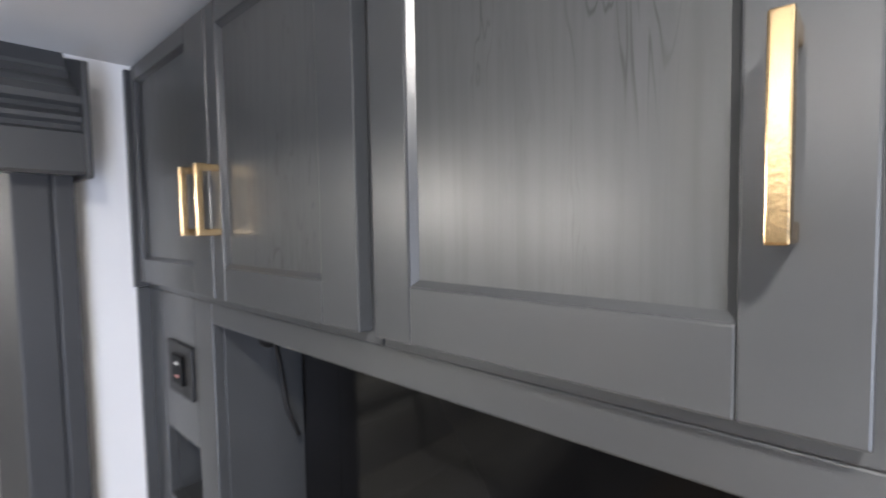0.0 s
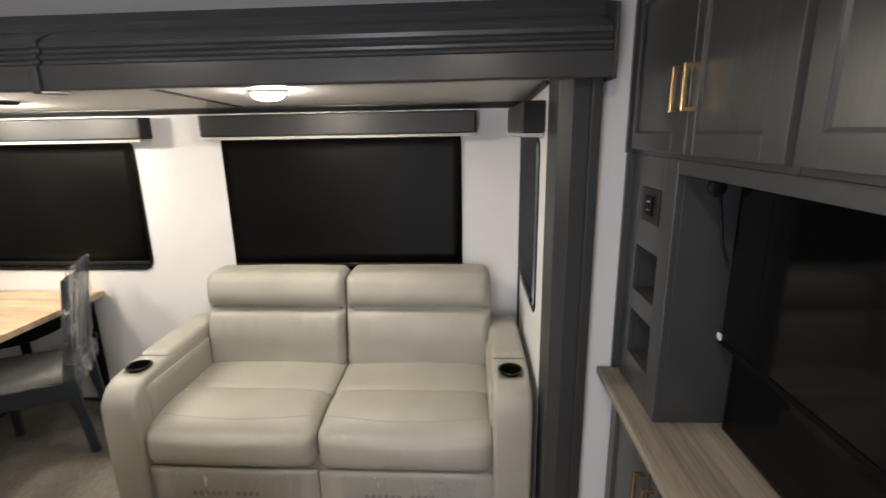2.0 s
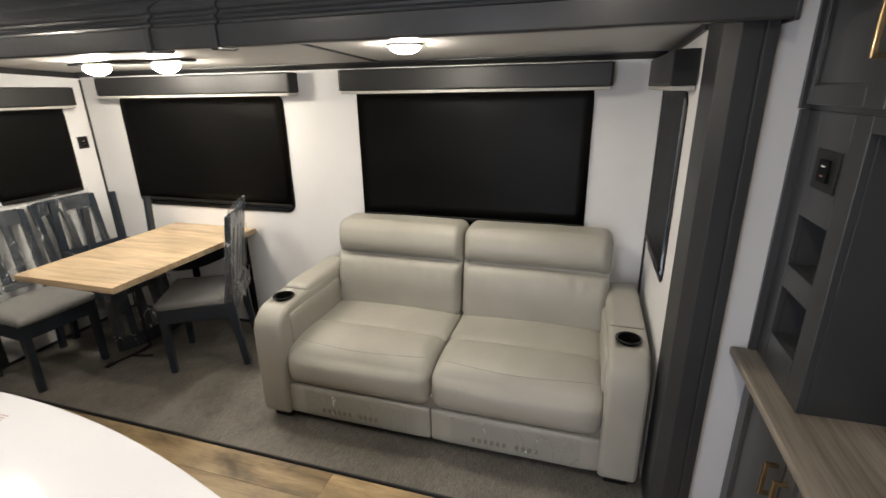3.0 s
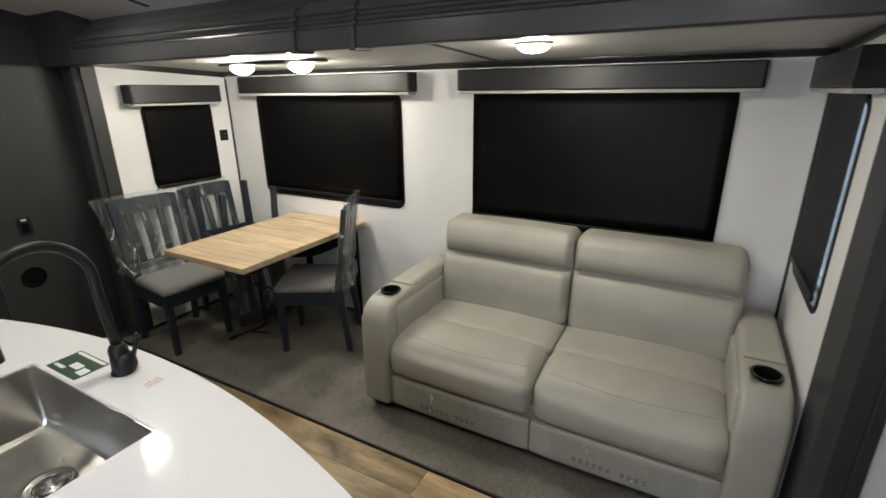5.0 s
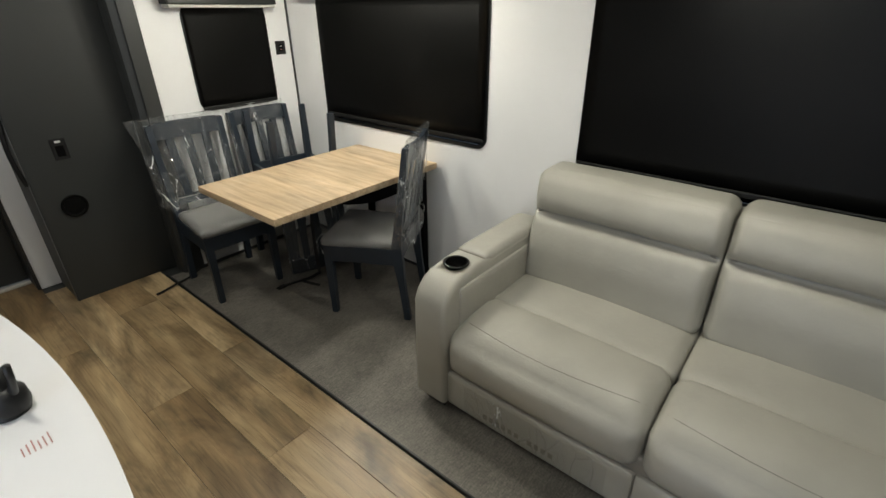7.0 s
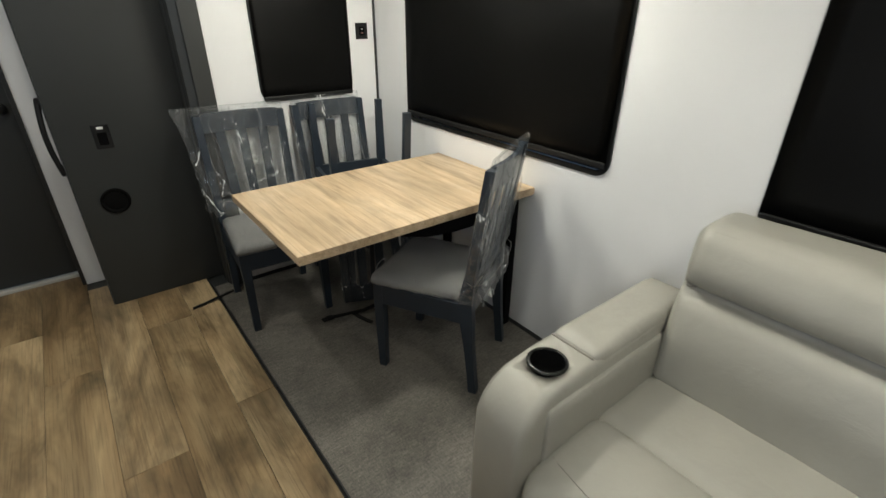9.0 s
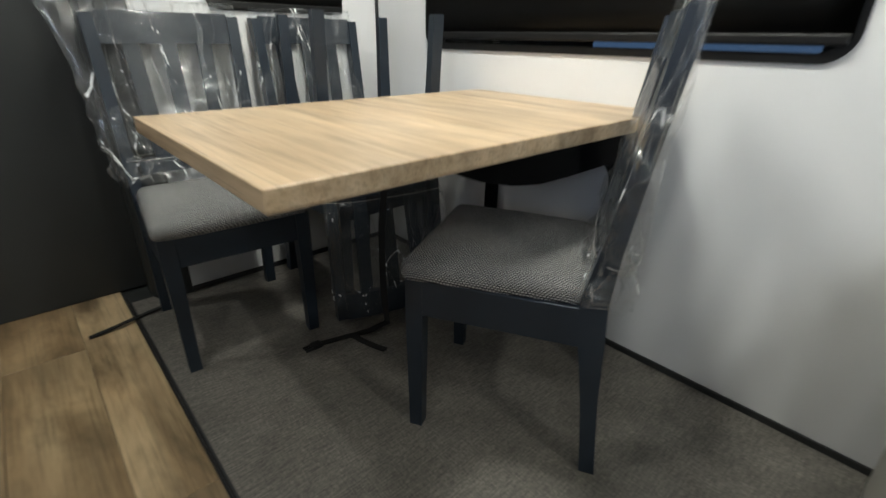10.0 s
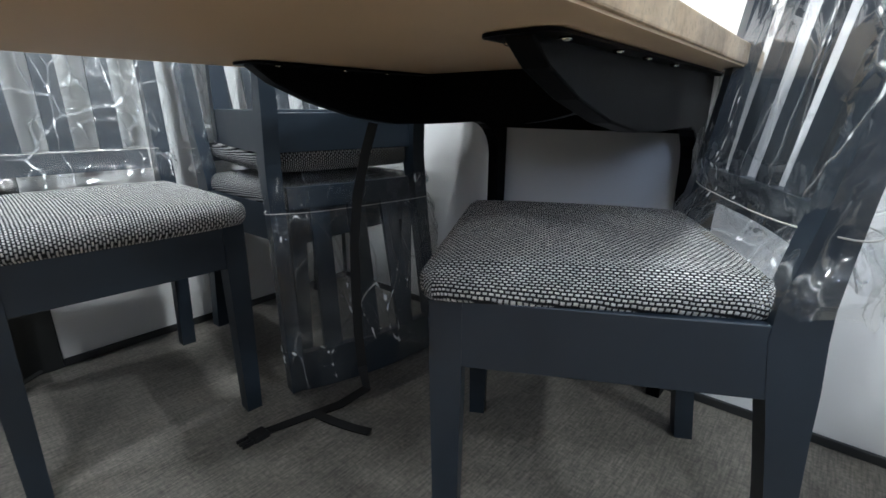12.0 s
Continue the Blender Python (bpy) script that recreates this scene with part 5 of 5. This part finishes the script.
EAST = 0.72
for ya, yb in zip(rows, rows[1:]):
    spans = [(None, None)]
    if ya >= SYA - 1e-6 and yb <= SYB + 1e-6:
        spans = [(None, SX0), (SX1, None)]
    for l, r in spans:
        for z in (CZ - 0.03, CZ):
            q = [(west_x(ya) if l is None else l, ya), (EAST if r is None else r, ya), (EAST if r is None else r, yb), (west_x(yb) if l is None else l, yb)]
            bm.faces.new([bm.verts.new((*p, z)) for p in q])
loop = [(west_x(y), y) for y in rows] + [(EAST, rows[-1]), (EAST, rows[0])]
sink_loop = [(SX0, y) for y in rows if SYA - 1e-6 <= y <= SYB + 1e-6] + [(SX1, y) for y in reversed(rows) if SYA - 1e-6 <= y <= SYB + 1e-6]
for pts in (loop, sink_loop):
    for a, b in zip(pts, pts[1:] + pts[:1]):
        bm.faces.new([bm.verts.new((*p, z)) for p, z in ((a, CZ - 0.03), (b, CZ - 0.03), (b, CZ), (a, CZ))])
bmesh.ops.remove_doubles(bm, verts=bm.verts, dist=1e-5)
bmesh.ops.recalc_face_normals(bm, faces=bm.faces)
rim = [e for e in bm.edges if len(e.link_faces) == 2 and e.calc_face_angle(0) > 1.2 and min(v.co.z for v in e.verts) > CZ - 0.001]
bmesh.ops.bevel(bm, geom=rim, offset=0.003, segments=2, affect="EDGES")
ctop = thing("countertop", (0.25, -1.64, CZ - 0.03), "white quartz island countertop with a bowed edge", "countertop")
part("slab", bm, QUARTZ, ctop, at_world=True)
sink = thing("kitchen_sink", (0.2, -1.71, CZ - 0.2), "stainless steel undermount sink with water drops", "sink")
sb = bmesh.new()
rings = []
for inset, z, r in ((-0.004, CZ - 0.004, 0.016), (0.004, CZ - 0.004, 0.014), (0.006, CZ - 0.008, 0.014), (0.008, CZ - 0.18, 0.018), (0.014, CZ - 0.196, 0.022), (0.03, CZ - 0.2, 0.03)):
    rings.append([sb.verts.new((x, y, z)) for x, y in rounded_rect(SX0 + inset, SX1 - inset, SYA + inset, SYB - inset, r, 4)])
for a, b in zip(rings, rings[1:]):
    for k in range(len(a)):
        sb.faces.new((a[k], a[(k + 1) % len(a)], b[(k + 1) % len(a)], b[k]))
DX, DY = 0.115, -1.735
n = len(rings[-1])
low = [sb.verts.new((DX + (v.co.x - 0.196) * 0.28, DY + (v.co.y + 1.7125) * 0.19, CZ - 0.209)) for v in rings[-1]]
for k in range(n):
    sb.faces.new((rings[-1][k], rings[-1][(k + 1) % n], low[(k + 1) % n], low[k]))
sb.faces.new(low)
part("basin", sb, STEEL, sink, smooth=False, at_world=True)
dr = part("drain", lathe([(0.035, 0.0), (0.058, 0.002), (0.058, 0.005), (0.05, 0.006), (0.042, 0.002), (0.036, -0.002)], (DX, DY, CZ - 0.209), 32, closed=True), STEEL, sink, "steel drain ring", smooth=True, at_world=True)
part("strainer", lathe([(0.035, 0.001), (0.03, 0.004), (0.012, 0.003), (0.011, 0.012), (0.002, 0.013)], (DX, DY, CZ - 0.208), 24), STEEL, dr, smooth=True, at_world=True)
for k in range(10):
    a = 2 * math.pi * k / 10
    part("hole", lathe([(0.0032, 0.0), (0.001, 0.0005)], (DX + 0.022 * math.cos(a), DY + 0.022 * math.sin(a), CZ - 0.2042), 8), BLACK, dr, at_world=True)
rng = random.Random(4)
drops = bmesh.new()
for _ in range(46):
    r = rng.uniform(0.0012, 0.0035)
    lathe([(r, 0.0), (r * 0.8, r * 0.35), (r * 0.1, r * 0.5)], (rng.uniform(0.02, 0.2), rng.uniform(-1.95, -1.6), CZ - 0.2035), 8, drops)
tagged(part("water_drops", drops, STEEL, sink, "scattered water drops", smooth=True, at_world=True), kind="stuff")

fau = thing("kitchen_faucet", (-0.11, -1.73, CZ), "matte black gooseneck kitchen faucet", "faucet")
part("base_flange", lathe([(0.03, 0.0), (0.031, 0.004), (0.027, 0.008), (0.025, 0.03), (0.024, 0.075), (0.02, 0.085), (0.014, 0.09)], (0, 0, 0), 28), BLACK, fau, smooth=True)
R, ZA = 0.115, 0.29
neck = [(0.0, 0.0, 0.085), (0.006, 0, 0.16), (0.012, 0, 0.24)] + [(0.012 + R - R * math.cos(a), 0.0, ZA + R * math.sin(a)) for a in [math.pi * i / 18 for i in range(19)]]
neck += [(0.012 + 2 * R + 0.002, 0, 0.262)]
part("neck", tube(neck, 0.0135, 14), BLACK, fau, smooth=True)
part("spray_head", tube([(0.244, 0, 0.275), (0.2445, 0, 0.262), (0.245, 0, 0.2), (0.245, 0, 0.165)], 0.017, 16, taper=[0.014, 0.0165, 0.0175, 0.0185]), BLACK, fau, smooth=True)
part("lever", tube([(-0.012, 0.018, 0.055), (-0.016, 0.045, 0.062), (-0.02, 0.062, 0.1), (-0.022, 0.068, 0.128)], 0.006, 10), BLACK, fau, smooth=True)
part("valve", lathe([(0.028, 0.0), (0.031, 0.012), (0.029, 0.036), (0.022, 0.046), (0.01, 0.05)], (-0.004, 0.01, 0.012), 24), BLACK, fau, smooth=True)

card = thing("leaflet", (-0.065, -1.885, CZ), "dark green printed leaflet lying by the sink", "leaflet")
part("sheet", box((-0.112, -1.962, CZ + 0.0004), (-0.02, -1.806, CZ + 0.0018)), GREEN, card, at_world=True)
for x0, y0, x1, y1 in ((-0.108, -1.955, -0.098, -1.81), (-0.072, -1.90, -0.05, -1.855), (-0.066, -1.845, -0.04, -1.812), (-0.044, -1.95, -0.034, -1.90)):
    part("print", box((x0, y0, CZ + 0.0018), (x1, y1, CZ + 0.0022)), PAPER, card, "pale printed block", at_world=True)
stick = thing("sticker", (-0.115, -1.60, CZ), "small transparent sticker with rows of red print", "sticker")
for i in range(6):
    part("print_line", box((-0.138 + i * 0.0075, -1.622 + 0.005 * (i % 3), CZ + 0.0003), (-0.136 + i * 0.0075, -1.588, CZ + 0.0007)), REDINK, stick, at_world=True)
cap = thing("hole_cover", (0.003, -2.275, CZ), "small round steel hole cover on the countertop", "cover")
part("disc", lathe([(0.024, 0.0002), (0.024, 0.003), (0.02, 0.005), (0.002, 0.0055)], (0, 0, 0), 24), STEEL, cap, smooth=True)

# ---------------------------------------------------------------- floor planks
PW, PL = 0.212, 1.555
col0 = -1.085
plank_box = box((-PW / 2 + 0.0006, -PL / 2 + 0.0006, -0.006), (PW / 2 - 0.0006, PL / 2 - 0.0006, 0.0), 0.0007, 1)
plank_mesh = mesh_of("plank", plank_box, PLANK)
starts = [-2.85, -2.087, -2.715, -3.445, -2.35, -3.05]
for c in range(12):
    x = col0 + PW * (c + 0.5)
    y0 = starts[c] if c < len(starts) else -2.9 + 0.37 * ((c * 5) % 7) / 2
    k0 = math.floor((-4.75 - y0) / PL)
    for k in range(k0, k0 + 6):
        y = y0 + (k + 0.5) * PL
        if -4.9 < y < 1.2:
            m = plank_mesh
            lo, hi = max(y - PL / 2, -4.64), min(y + PL / 2, 0.9)
            xl, xh = max(x - PW / 2, -1.03), min(x + PW / 2, XE)
            if hi - lo < 0.05 or xh - xl < 0.02:
                continue
            if hi - lo < PL - 0.001 or xh - xl < PW - 0.001:
                x_mid, y_mid = (xl + xh) / 2, (lo + hi) / 2
                m = mesh_of("plank", box((xl - x_mid + 0.0006, lo - y_mid + 0.0006, -0.006), (xh - x_mid - 0.0006, hi - y_mid - 0.0006, 0.0), 0.0007, 1), PLANK)
            else:
                x_mid, y_mid = x, y
            ob = new("plank", m)
            ob.location = (x_mid, y_mid, -0.008)
            ob.parent = floor
